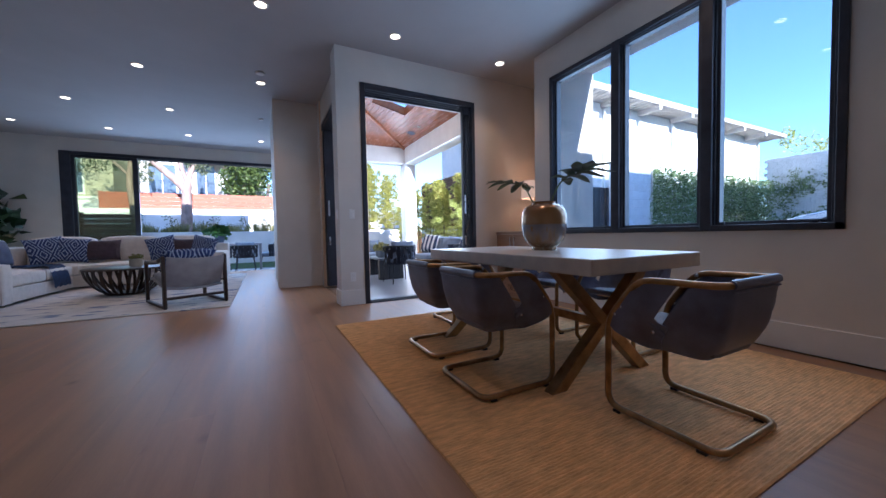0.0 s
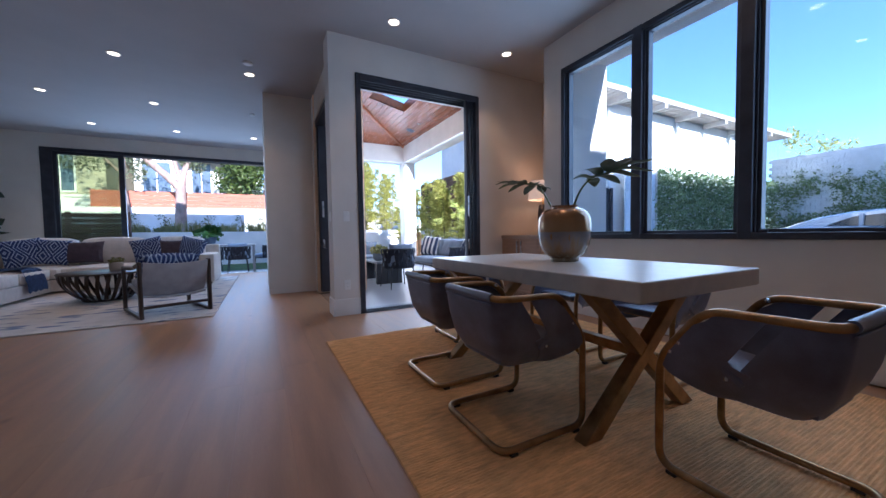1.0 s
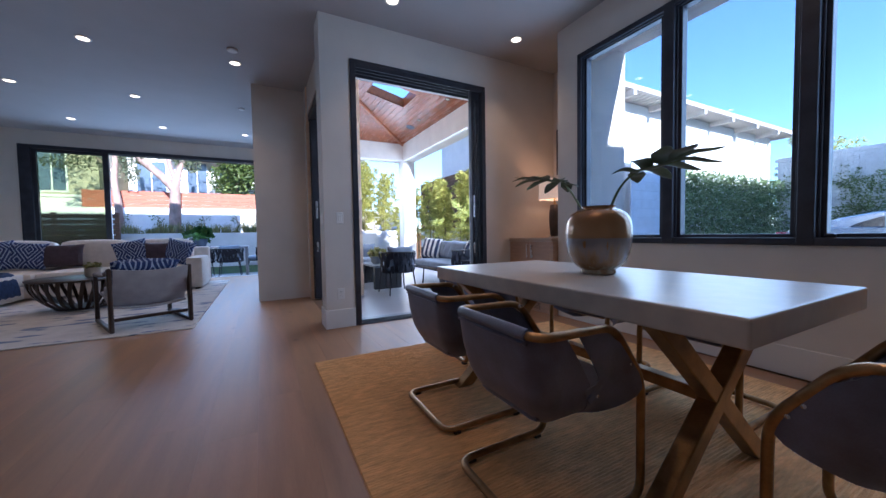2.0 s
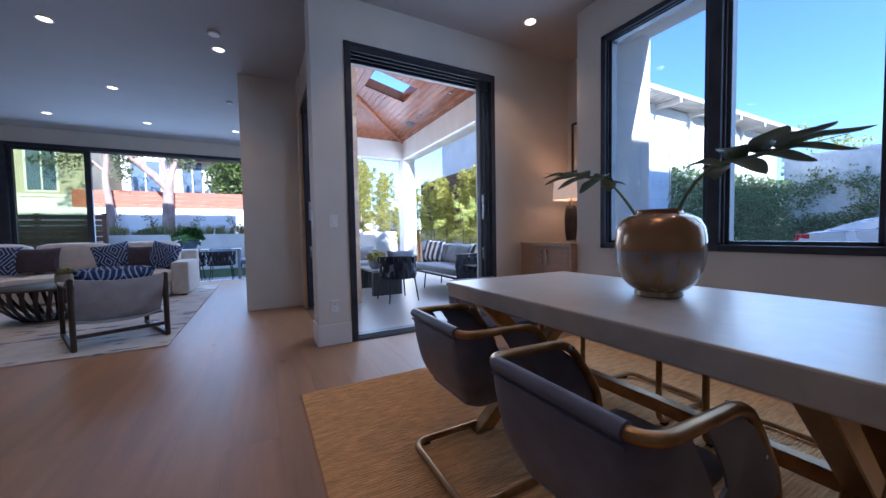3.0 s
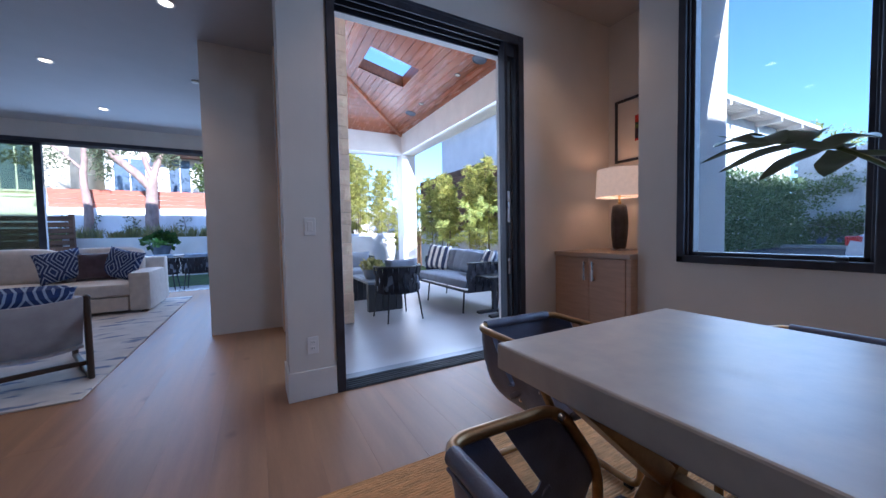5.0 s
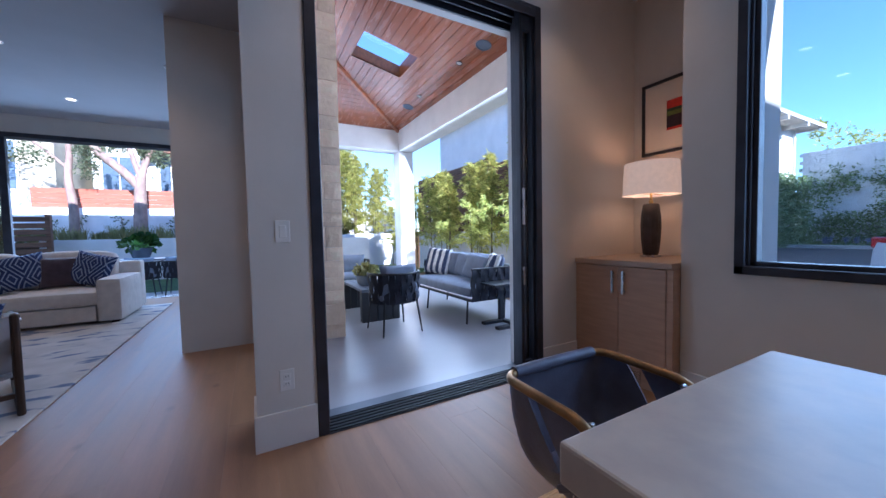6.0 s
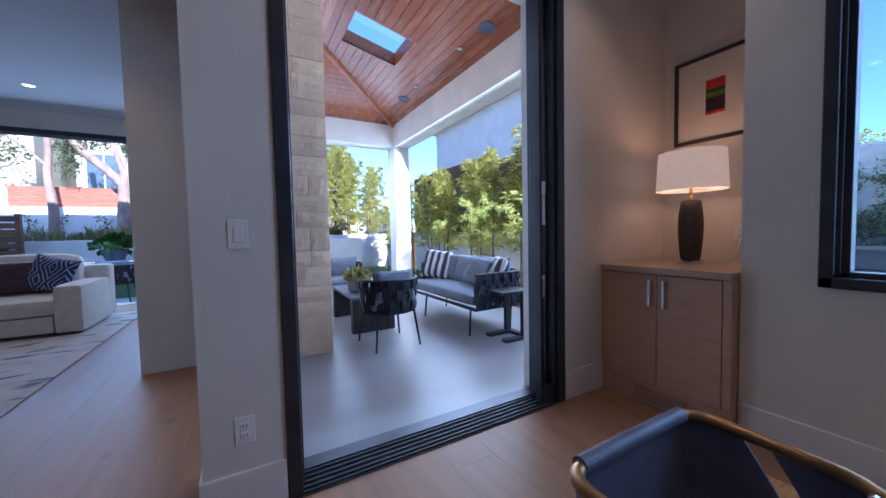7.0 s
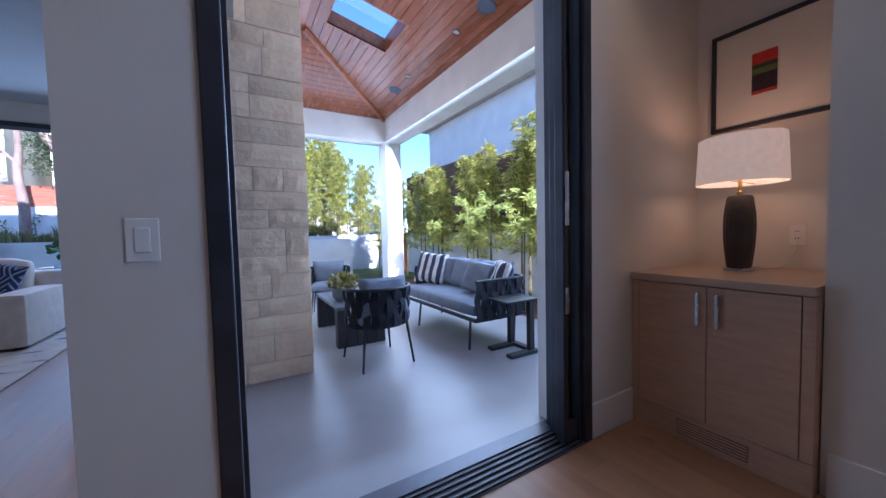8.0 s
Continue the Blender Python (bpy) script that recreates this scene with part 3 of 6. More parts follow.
def dining_table():
    t = thing("dining_table", pose(0, 0, 0), "long pale limed dining table on crossed bronze legs", "table")
    part("tabletop", box((1.70, 1.92, 0.662), (2.63, 3.67, 0.745), 0.007), TABLE_TOP, t)
    for y in (2.18, 3.38):
        for s in (-1, 1):
            bm = bmesh.new()
            a, b = Vector((2.10 - s * 0.37, y + s * 0.0, 0.012)), Vector((2.12 + s * 0.36, y, 0.662))
            d = (b - a).normalized()
            w, h = 0.034, 0.034 if s > 0 else 0.031
            lo = [bm.verts.new(Vector((a.x, y, a.z)) + Vector((i * w / abs(d.z), j * h, 0))) for i, j in ((-1, -1), (1, -1), (1, 1), (-1, 1))]
            hi = [bm.verts.new(Vector((b.x, y, b.z)) + Vector((i * w / abs(d.z), j * h, 0))) for i, j in ((-1, -1), (1, -1), (1, 1), (-1, 1))]
            bm.faces.new(lo[::-1])
            bm.faces.new(hi)
            for k in range(4):
                bm.faces.new((lo[k], lo[(k + 1) % 4], hi[(k + 1) % 4], hi[k]))
            bmesh.ops.bevel(bm, geom=bm.edges[:], offset=0.004, segments=1, affect="EDGES")
            part("leg", bm, BRONZE, t, "bronze square-section slanted leg")
    part("stretcher", box((2.085, 2.18, 0.315), (2.135, 3.38, 0.365), 0.004), BRONZE, t)
    return t


dining_table()


def dining_chair():
    """Faces +y; its origin is on the floor under the seat's middle."""
    c = thing("dining_chair", pose(0, 0, 0), "charcoal blue leather sling chair on a cantilevered brass tube frame", "chair", "chairs round the dining table")
    w, f, b = 0.235, 0.235, -0.235
    knee, arm = 0.44, 0.645
    line = rounded([(-w, b, 0.022), (-w, f, 0.022), (-w, f, knee), (-w, 0.085, arm), (-w, -0.24, 0.652), (w, -0.24, 0.652), (w, 0.085, arm), (w, f, knee), (w, f, 0.022), (w, b, 0.022)], 0.066, closed=True, n=6)
    part("frame", tube(bmesh.new(), line, 0.0148, 10, closed=True), BRONZE, c, smooth=True)
    for x in (-w, w):
        for y in (f - 0.05, b + 0.06):
            part("foot_pad", box((x - 0.014, y - 0.018, 0.0), (x + 0.014, y + 0.018, 0.014), 0.003), SLOT, c)

    def shell(u, v):
        """u runs round the bucket from one front edge over the back to the other, v from the rim down to the seat."""
        s = u * 2 - 1
        if abs(s) < 0.42:
            a = s / 0.42
            x = (w + 0.004) * a if abs(a) < 0.72 else math.copysign((w + 0.004) * (0.72 + 0.28 * math.sin((abs(a) - 0.72) / 0.28 * math.pi / 2)), a)
            y = -0.250 if abs(a) < 0.72 else -0.250 + 0.07 * (1 - math.cos((abs(a) - 0.72) / 0.28 * math.pi / 2))
        else:
            x = math.copysign(w + 0.004, s)
            y = -0.180 + (abs(s) - 0.42) / 0.58 * 0.402
        hold = max(0.0, min(1.0, (y - 0.02) / 0.19)) ** 1.5
        k = 1 - (0.20 * v ** 2 + 0.24 * v ** 7) * (1 - hold)
        z = 0.662 - v * (0.662 - 0.325)
        sag = 0.006 * math.sin(u * 21) * math.sin(v * math.pi)
        return Vector((x * k + math.copysign(sag, x), y * (1 - (0.17 * v ** 2 + 0.22 * v ** 7) * (1 - hold)) + 0.02 * v * (1 - hold), z))

    def leather(name, place, n, m, lift=0.0):
        bm = bmesh.new()
        rows = [[bm.verts.new(shell(*place(i / n, j / m))) for j in range(m + 1)] for i in range(n + 1)]
        for v in bm.verts:
            v.co.x *= 1 + lift
        for i in range(n):
            for j in range(m):
                bm.faces.new((rows[i][j], rows[i + 1][j], rows[i + 1][j + 1], rows[i][j + 1]))
        bmesh.ops.recalc_face_normals(bm, faces=bm.faces[:])
        bmesh.ops.solidify(bm, geom=bm.faces[:], thickness=0.005)
        return part(name, bm, LEATHER, c, smooth=True)

    # the back wraps forward at its foot; a broad slanted opening parts it from the side panels, which lap over it below
    def back_edge(v):
        return 0.264 - 0.145 * v

    def back_place(i, v):
        lo = back_edge(v)
        return lo + (1 - 2 * lo) * i, v

    leather("backrest", back_place, 28, 12)
    for s in (0, 1):
        def wing_place(g, j, s=s):
            y = -0.180 + (0.58 - 2 * g * 0.215) / 0.58 * 0.402
            tube_z = arm if y < 0.085 else arm - (y - 0.085) / 0.15 * (arm - knee)
            notch = 0.050 * max(0.0, 1 - abs(y - 0.085) / 0.035)
            top = max(0.045, (0.662 - tube_z + notch + 0.004) / 0.337)
            low = min(1.0, 0.74 + 0.27 * min(1.0, g * 1.5) ** 0.7)
            v = top + (max(low, top + 0.03) - top) * j
            gap = 0.034 if v < 0.56 else 0.034 - 0.060 * min(1.0, (v - 0.56) / 0.05)
            u = g * max(0.02, back_edge(v) - gap)
            return (u if s == 0 else 1 - u), v
        wing = leather("side_panel", wing_place, 12, 22, 0.02)
        for y, z in ((0.195, 0.47), (0.165, 0.51), (0.03, 0.42)):
            part("rivet", lathe(bmesh.new(), [(0.0, 0.0), (0.0075, 0.001), (0.006, 0.005), (0.0, 0.006)], 8), CHROME, wing, at=pose((-1 if s == 0 else 1) * (w + 0.006 - (0.025 if y < 0.1 else 0)), y, z, 0, -90 if s == 0 else 90, 0))
        part("strap", moved(soft_box(0.012, 0.085, 0.022, 0.004, 0.0, 3), pose((-1 if s == 0 else 1) * (w - 0.012), 0.02, 0.43, 38, 0, 0)), LEATHER, wing, smooth=True)
        part("tube_plug", lathe(bmesh.new(), [(0.0, 0.0), (0.009, 0.0), (0.008, 0.012), (0.0, 0.014)], 10), CHROME, c, at=pose((-1 if s == 0 else 1) * (w - 0.018), 0.075, arm - 0.012, 0, 90 if s == 0 else -90, 0))
    # the rolled top of the back, sewn round the rail between its corners
    part("top_roll", tube(bmesh.new(), [(-w + 0.045, -0.24, 0.654), (-0.1, -0.241, 0.655), (0.1, -0.241, 0.655), (w - 0.045, -0.24, 0.654)], 0.0195, 12), LEATHER, c, smooth=True)
    part("seam", tube(bmesh.new(), [(-w + 0.04, -0.249, 0.628), (0, -0.252, 0.627), (w - 0.04, -0.249, 0.628)], 0.0045, 6), LEATHER, c, smooth=True)
    seat = soft_box(0.32, 0.40, 0.05, 0.024, 0.012, 7)
    for v in seat.verts:
        v.co = Vector((v.co.x, v.co.y + 0.02, v.co.z + 0.355 + 0.12 * (v.co.y + 0.1)))
    part("seat", seat, LEATHER, c, smooth=True)
    for y in (-0.16, 0.16):
        part("seat_rail", tube(bmesh.new(), [(-0.13, y * 0.8, 0.362 + 0.1 * y), (0.13, y * 0.8, 0.362 + 0.1 * y)], 0.008, 8), BRONZE, c, smooth=True)
    return c


chair = dining_chair()
chair.matrix_basis = pose(2.06, 1.69, 0.012, 0, 0, 0)
for x, y, turn in ((1.55, 2.49, -90), (1.60, 3.17, -90), (2.15, 3.86, 180), (2.76, 2.50, 90), (2.76, 3.18, 90)):
    copy_thing(chair, pose(x, y, 0.012, 0, 0, turn))


def vase():
    v = thing("vase", pose(2.235, 2.785, 0.745), "large round vase, copper glaze over streaked grey, on the dining table", "vase")
    part("body", lathe(bmesh.new(), [(0.0, 0.0), (0.085, 0.0), (0.090, 0.005), (0.088, 0.024), (0.112, 0.041), (0.136, 0.068), (0.153, 0.105), (0.162, 0.15), (0.166, 0.20), (0.165, 0.245), (0.159, 0.285), (0.142, 0.318), (0.111, 0.338), (0.090, 0.343)], 64), VASE, v, smooth=True)
    part("neck", lathe(bmesh.new(), [(0.090, 0.343), (0.083, 0.348), (0.083, 0.354), (0.088, 0.360), (0.079, 0.360), (0.074, 0.345), (0.074, 0.25), (0.0, 0.24)], 48), VASE, v, smooth=True)
    return v


vase()


def split_leaf(base, joint, bend, tip, lobes, label, seed):
    """A cut tropical leaf: a curved stem and one broad blade, deeply parted into rounded lobes, lying nearly level."""
    rnd = random.Random(seed)
    p = thing("cut_leaf", pose(*base), label, "cut leaf")
    o = Vector(base)
    b, m, j, t = Vector((0, 0, 0)), Vector(bend) - o, Vector(joint) - o, Vector(tip) - o
    pts = [b * (1 - k) ** 2 + m * 2 * k * (1 - k) + j * k * k for k in [i / 16 for i in range(17)]]
    part("stem", tube(bmesh.new(), pts, lambda k: 0.0075 - 0.0025 * k, 8), STEM, p, smooth=True)
    axis = (t - j).normalized()
    side = axis.cross(Vector((0, 0, 1))).normalized()
    length = (t - j).length
    bm = bmesh.new()

    def lobe(root, d, ln, wd, rise, curl):
        """One lobe from its root on the midrib, bowed and rounded at the end."""
        across = d.cross(Vector((0, 0, 1))).normalized()
        prev = None
        for i in range(11):
            k = i / 10
            wide = wd * (0.62 + 0.55 * math.sin(min(1.0, k * 0.92 + 0.08) * math.pi)) * (1 - k ** 4) ** 0.5 + 0.0006
            c = root + d * ln * k + axis * curl * ln * k * k + Vector((0, 0, rise * k - 0.35 * rise * k * k + 0.008 * math.sin(k * 5 + ln * 40)))
            cup = Vector((0, 0, wide * 0.28))
            cur = [bm.verts.new(q) for q in (c + across * wide + cup, c + across * wide * 0.5 + cup * 0.3, c, c - across * wide * 0.5 + cup * 0.3, c - across * wide + cup)]
            if prev:
                for q in range(4):
                    bm.faces.new((prev[q], cur[q], cur[q + 1], prev[q + 1]))
            prev = cur

    for at, angle, ln, wd, rise in lobes:
        a = radians(angle)
        d = (axis * math.cos(a) + side * math.sin(a)).normalized()
        lobe(j + axis * length * at, d, ln, wd, rise + rnd.uniform(-0.008, 0.008), 0.12 if abs(angle) > 20 else 0.0)
    # narrow blade along the midrib that holds the lobes together
    lobe(j - axis * 0.03, axis, length * 0.75, 0.024, 0.0, 0.0)
    bmesh.ops.recalc_face_normals(bm, faces=bm.faces[:])
    bmesh.ops.solidify(bm, geom=bm.faces[:], thickness=0.0012)
    part("leaf_blade", bm, LEAF, p, smooth=True)
    part("midrib", tube(bmesh.new(), [j, j + axis * length * 0.5 + Vector((0, 0, -0.003)), t], lambda k: 0.004 - 0.003 * k, 6), STEM, p, smooth=True)


split_leaf((2.24, 2.74, 1.0), (2.239, 2.555, 1.258), (2.245, 2.69, 1.23), (2.24, 2.26, 1.285),
           [(-0.05, -128, 0.12, 0.034, -0.05), (-0.05, 128, 0.13, 0.034, 0.0), (0.12, -84, 0.14, 0.036, -0.06), (0.12, 84, 0.15, 0.037, 0.035), (0.32, -58, 0.16, 0.035, -0.05), (0.32, 58, 0.18, 0.036, 0.065),
            (0.52, -40, 0.16, 0.030, -0.03), (0.52, 42, 0.17, 0.031, 0.03), (0.6, 0, 0.17, 0.032, 0.02)],
           "dark green split tropical leaf standing in the vase", 3)
split_leaf((2.22, 2.82, 1.0), (2.295, 3.09, 1.285), (2.235, 2.95, 1.20), (2.02, 3.215, 1.312),
           [(-0.05, -130, 0.10, 0.030, -0.07), (-0.05, 130, 0.10, 0.030, -0.09), (0.12, -86, 0.125, 0.031, -0.02), (0.12, 84, 0.13, 0.031, -0.10), (0.34, -58, 0.14, 0.029, -0.01), (0.34, 58, 0.14, 0.029, -0.08),
            (0.54, -38, 0.13, 0.026, -0.02), (0.54, 40, 0.13, 0.026, -0.06), (0.62, 0, 0.13, 0.028, -0.04)],
           "small drooping split leaf standing in the vase", 5)


# niche: cabinet, lamp, picture
def niche_cabinet():
    c = thing("cabinet", pose(0, 0, 0), "washed oak two-door cabinet built into the wall niche", "cabinet")
    part("body", boxes(((3.615, 4.465, 0.0), (4.395, 5.236, 0.86)), bevel=0.002), CABINET, c)
    part("plinth", box((3.604, 4.465, 0.0), (3.615, 5.236, 0.145), 0.001), CABINET, c)
    for y in (4.465, 5.196):
        part("filler_strip", box((3.600, y, 0.15), (3.615, y + 0.04, 0.858), 0.001), CABINET, c)
    for a, b, hy in ((4.509, 4.848, 4.80), (4.852, 5.192, 4.885)):
        d = part("door", box((3.596, a, 0.15), (3.614, b, 0.856), 0.002), CABINET, c)
        bm = bmesh.new()
        bx(bm, (3.568, hy - 0.008, 0.655), (3.578, hy + 0.008, 0.825), 0.003)
        bx(bm, (3.576, hy - 0.006, 0.665), (3.597, hy + 0.006, 0.685), 0.002)
        bx(bm, (3.576, hy - 0.006, 0.795), (3.597, hy + 0.006, 0.815), 0.002)
        part("handle", bm, CHROME, d, "polished nickel bar handle")
    grille = part("vent_grille", box((3.600, 4.68, 0.028), (3.604, 4.99, 0.115)), SLOT, c, "slotted vent in the plinth")
    for k in range(6):
        z = 0.03 + k * 0.0148
        part("slat", box((3.596, 4.68, z), (3.604, 4.99, z + 0.009)), CABINET, grille)
    part("countertop", box((3.585, 4.465, 0.862), (4.395, 5.236, 0.902), 0.003), COUNTER, c, "pale greige stone top")
    return c


niche_cabinet()


def table_lamp():
    l = thing("table_lamp", pose(4.06, 4.88, 0.902), "lit table lamp, cream drum shade on dark ribbed ceramic body", "lamp")
    part("foot", box((-0.055, -0.055, 0.0), (0.055, 0.055, 0.018), 0.003), CHROME, l, "clear acrylic foot plate")
    bm = bmesh.new()
    prof = [(0.0, 0.018), (0.052, 0.018), (0.058, 0.04), (0.069, 0.15), (0.073, 0.25), (0.070, 0.33), (0.058, 0.42), (0.050, 0.432), (0.0, 0.436)]
    lathe(bm, prof, 40)
    for v in bm.verts:
        ang = math.atan2(v.co.y, v.co.x)
        k = 1 + 0.025 * math.cos(ang * 20)
        v.co.x *= k
        v.co.y *= k
    part("body", bm, LAMP_BODY, l, smooth=True)
    part("neck", lathe(bmesh.new(), [(0.0, 0.43), (0.016, 0.43), (0.016, 0.455), (0.01, 0.46), (0.01, 0.53), (0.0, 0.53)], 16), BRASS, l, "brass neck", smooth=True)
    bm = lathe(bmesh.new(), [(0.205, 0.500), (0.203, 0.50), (0.193, 0.755), (0.195, 0.757), (0.207, 0.502), (0.205, 0.500)], 48, caps=False)
    part("shade", bm, SHADE, l, "cream linen drum shade", smooth=True)
    part("shade_spider", tube(bmesh.new(), [(-0.2, 0, 0.51), (0.2, 0, 0.51)], 0.003, 6), BRASS, l)
    part("bulb", lathe(bmesh.new(), [(0.0, 0.53), (0.016, 0.535), (0.032, 0.58), (0.03, 0.61), (0.0, 0.635)], 16), BULB_GLOW, l, smooth=True)
    cable = [(0.05, -0.02, 0.004), (0.12, -0.05, 0.005), (0.20, -0.02, 0.006), (0.28, -0.1, 0.006), (0.325, -0.15, 0.08), (0.33, -0.16, 0.18)]
    part("cable", tube(bmesh.new(), rounded(cable, 0.05), 0.003, 6), PLASTIC, l, "clear lamp cable", smooth=True)
    glow = new("lamp_light", bpy.data.lights.new("lamp_light", "POINT"))
    glow.data.energy, glow.data.color, glow.data.shadow_soft_size = 0.45, (1.0, 0.46, 0.19), 0.05
    glow.matrix_basis = pose(4.06, 4.88, 0.902 + 0.66)
    return l


table_lamp()


def picture():
    p = thing("picture", pose(4.397, 4.86, 2.10), "framed abstract print, small red green and black block on cream", "picture")
    w, h = 0.29, 0.315
    part("frame", boxes(((-0.028, -w, -h), (0, w, -h + 0.024)), ((-0.028, -w, h - 0.024), (0, w, h)), ((-0.028, -w, -h + 0.024), (0, -w + 0.024, h - 0.024)), ((-0.028, w - 0.024, -h + 0.024), (0, w, h - 0.024)), bevel=0.002), FRAME, p, "thin black frame")
    part("mount", box((-0.012, -w + 0.024, -h + 0.024), (-0.006, w - 0.024, h - 0.024)), PAPER, p, "cream mount board")
    for name, z0, z1, m in (("red_block", 0.055, 0.125, RED), ("dark_band", 0.03, 0.055, GREEN_DK), ("green_band", -0.005, 0.03, GREEN), ("black_block", -0.105, -0.005, PLUM), ("base_band", -0.125, -0.105, RED)):
        part(name, box((-0.0145, -0.035 - 0.005, z0), (-0.012, 0.085 - 0.005, z1)), m, p)
    return p


PAPER = material("cream_paper", (0.74, 0.68, 0.61), 0.6, vary=0.02, bump=0.02)
RED = material("red_ink", (0.55, 0.035, 0.02), 0.6, vary=0.15, scale=30)
GREEN = material("olive_ink", (0.13, 0.17, 0.035), 0.6, vary=0.2, scale=30)
GREEN_DK = material("bottle_green_ink", (0.03, 0.06, 0.03), 0.6, vary=0.2, scale=30)
PLUM = material("plum_black_ink", (0.035, 0.018, 0.03), 0.6, vary=0.2, scale=30)
picture()


# ---------------------------------------------------------------- living room
def patterned_rug_material():
    m = material("cream_rug_with_blue_flecks", (0.60, 0.57, 0.54), 0.95, scale=5, vary=0.08, fine=250, bump=0.5)
    n, l = m.node_tree.nodes, m.node_tree.links
    b = n["Principled BSDF"]
    old = b.inputs["Base Color"].links[0].from_socket
    tc, mp, no, gt, mx = n.new("ShaderNodeTexCoord"), n.new("ShaderNodeMapping"), n.new("ShaderNodeTexNoise"), n.new("ShaderNodeMapRange"), n.new("ShaderNodeMix")
    mp.inputs["Scale"].default_value = (2.2, 5.5, 1)
    l.new(tc.outputs["Object"], mp.inputs["Vector"])
    l.new(mp.outputs[0], no.inputs["Vector"])
    no.inputs["Scale"].default_value, no.inputs["Detail"].default_value = 1.3, 3
    gt.inputs[1].default_value, gt.inputs[2].default_value = 0.57, 0.64
    l.new(no.outputs["Fac"], gt.inputs[0])
    mx.data_type = "RGBA"
    mx.inputs[7].default_value = (0.16, 0.20, 0.30, 1)
    l.new(gt.outputs[0], mx.inputs[0])
    l.new(old, mx.inputs[6])
    l.new(mx.outputs[2], b.inputs["Base Color"])
    return m


tagged(part("rug", box((-4.4, 6.02, 0), (-0.06, 10.75, 0.014), 0.005), patterned_rug_material()), "cream living room rug with broken blue-grey flecks", "rug")


def sectional_sofa():
    s = thing("sectional_sofa", pose(0, 0, 0.014), "large L-shaped oatmeal linen sectional sofa on the rug", "sofa")
    part("base", boxes(((-3.75, 7.72, 0.04), (-2.74, 9.45, 0.24)), ((-3.75, 9.45, 0.04), (-0.66, 10.45, 0.24)), bevel=0.012), SOFA, s)
    part("arm", moved(soft_box(1.03, 0.26, 0.56, 0.045, 0.01), pose(-3.235, 7.62, 0.02)), SOFA, s, smooth=True)
    part("arm", moved(soft_box(0.27, 1.03, 0.58, 0.045, 0.01), pose(-0.52, 9.95, 0.02)), SOFA, s, smooth=True)
    part("back_frame", boxes(((-3.98, 7.50, 0.04), (-3.74, 10.65, 0.78)), ((-3.74, 10.44, 0.04), (-0.39, 10.66, 0.78)), bevel=0.03), SOFA, s)
    for y in (8.17, 9.05):
        part("seat_cushion", moved(soft_box(0.98, 0.87, 0.20, 0.05, 0.02), pose(-3.22, y, 0.24)), SOFA, s, smooth=True)
    for x in (-3.15, -2.13, -1.13):
        part("seat_cushion", moved(soft_box(1.0, 0.98, 0.20, 0.05, 0.02), pose(x, 9.93, 0.24)), SOFA, s, smooth=True)
    for y in (8.15, 9.05):
        part("back_cushion", moved(soft_box(0.86, 0.24, 0.52, 0.09, 0.03), pose(-3.60, y, 0.42, 0, 0, 90) @ pose(0, 0, 0, -8, 0, 0)), SOFA, s, smooth=True)
    for x in (-3.15, -2.13, -1.13):
        part("back_cushion", moved(soft_box(0.98, 0.24, 0.52, 0.09, 0.03), pose(x, 10.30, 0.42, -8, 0, 0)), SOFA, s, smooth=True)
    for x, y in ((-3.65, 7.6), (-2.82, 7.6), (-0.48, 9.53), (-0.48, 10.5), (-3.65, 10.5)):
        part("leg", box((x - 0.04, y - 0.04, 0), (x + 0.04, y + 0.04, 0.045), 0.004), WALNUT, s)
    return s


sectional_sofa()


def throw_pillow(at, w, h, mat, label, seed):
    p = tagged(part("throw_pillow", pillow(w, h, 0.17, 12, 0.07, seed), mat, smooth=True, at=at), label, "pillow", "sofa pillows")
    return p


IK = "square pillow with a navy and cream geometric pattern, on the sofa"
NV = "dark navy velvet pillow on the sofa"
for i, (x, y, z, w, h, m, turn, tilt, lean) in enumerate([
        (-0.84, 10.02, 0.71, 0.50, 0.48, IKAT, -18, -16, 14), (-1.16, 10.06, 0.69, 0.46, 0.44, MAUVE, 8, -14, 0), (-1.55, 10.02, 0.72, 0.50, 0.48, IKAT, 14, -16, -12),
        (-2.52, 10.05, 0.70, 0.60, 0.42, MAUVE, 0, -14, 0), (-2.92, 9.98, 0.72, 0.5, 0.48, IKAT, 10, -16, 6), (-3.22, 9.86, 0.72, 0.52, 0.50, IKAT, 35, -16, -8),
        (-3.40, 8.85, 0.70, 0.5, 0.46, NAVY, 80, -14, 0), (-3.34, 8.40, 0.70, 0.52, 0.48, MAUVE, 84, -16, 6), (-3.36, 7.98, 0.69, 0.5, 0.46, NAVY, 95, -14, -6)]):
    throw_pillow(pose(x, y, z, tilt, lean, turn), w, h, m, IK if m is IKAT else NV if m is NAVY else "dark mauve velvet pillow on the sofa", i)


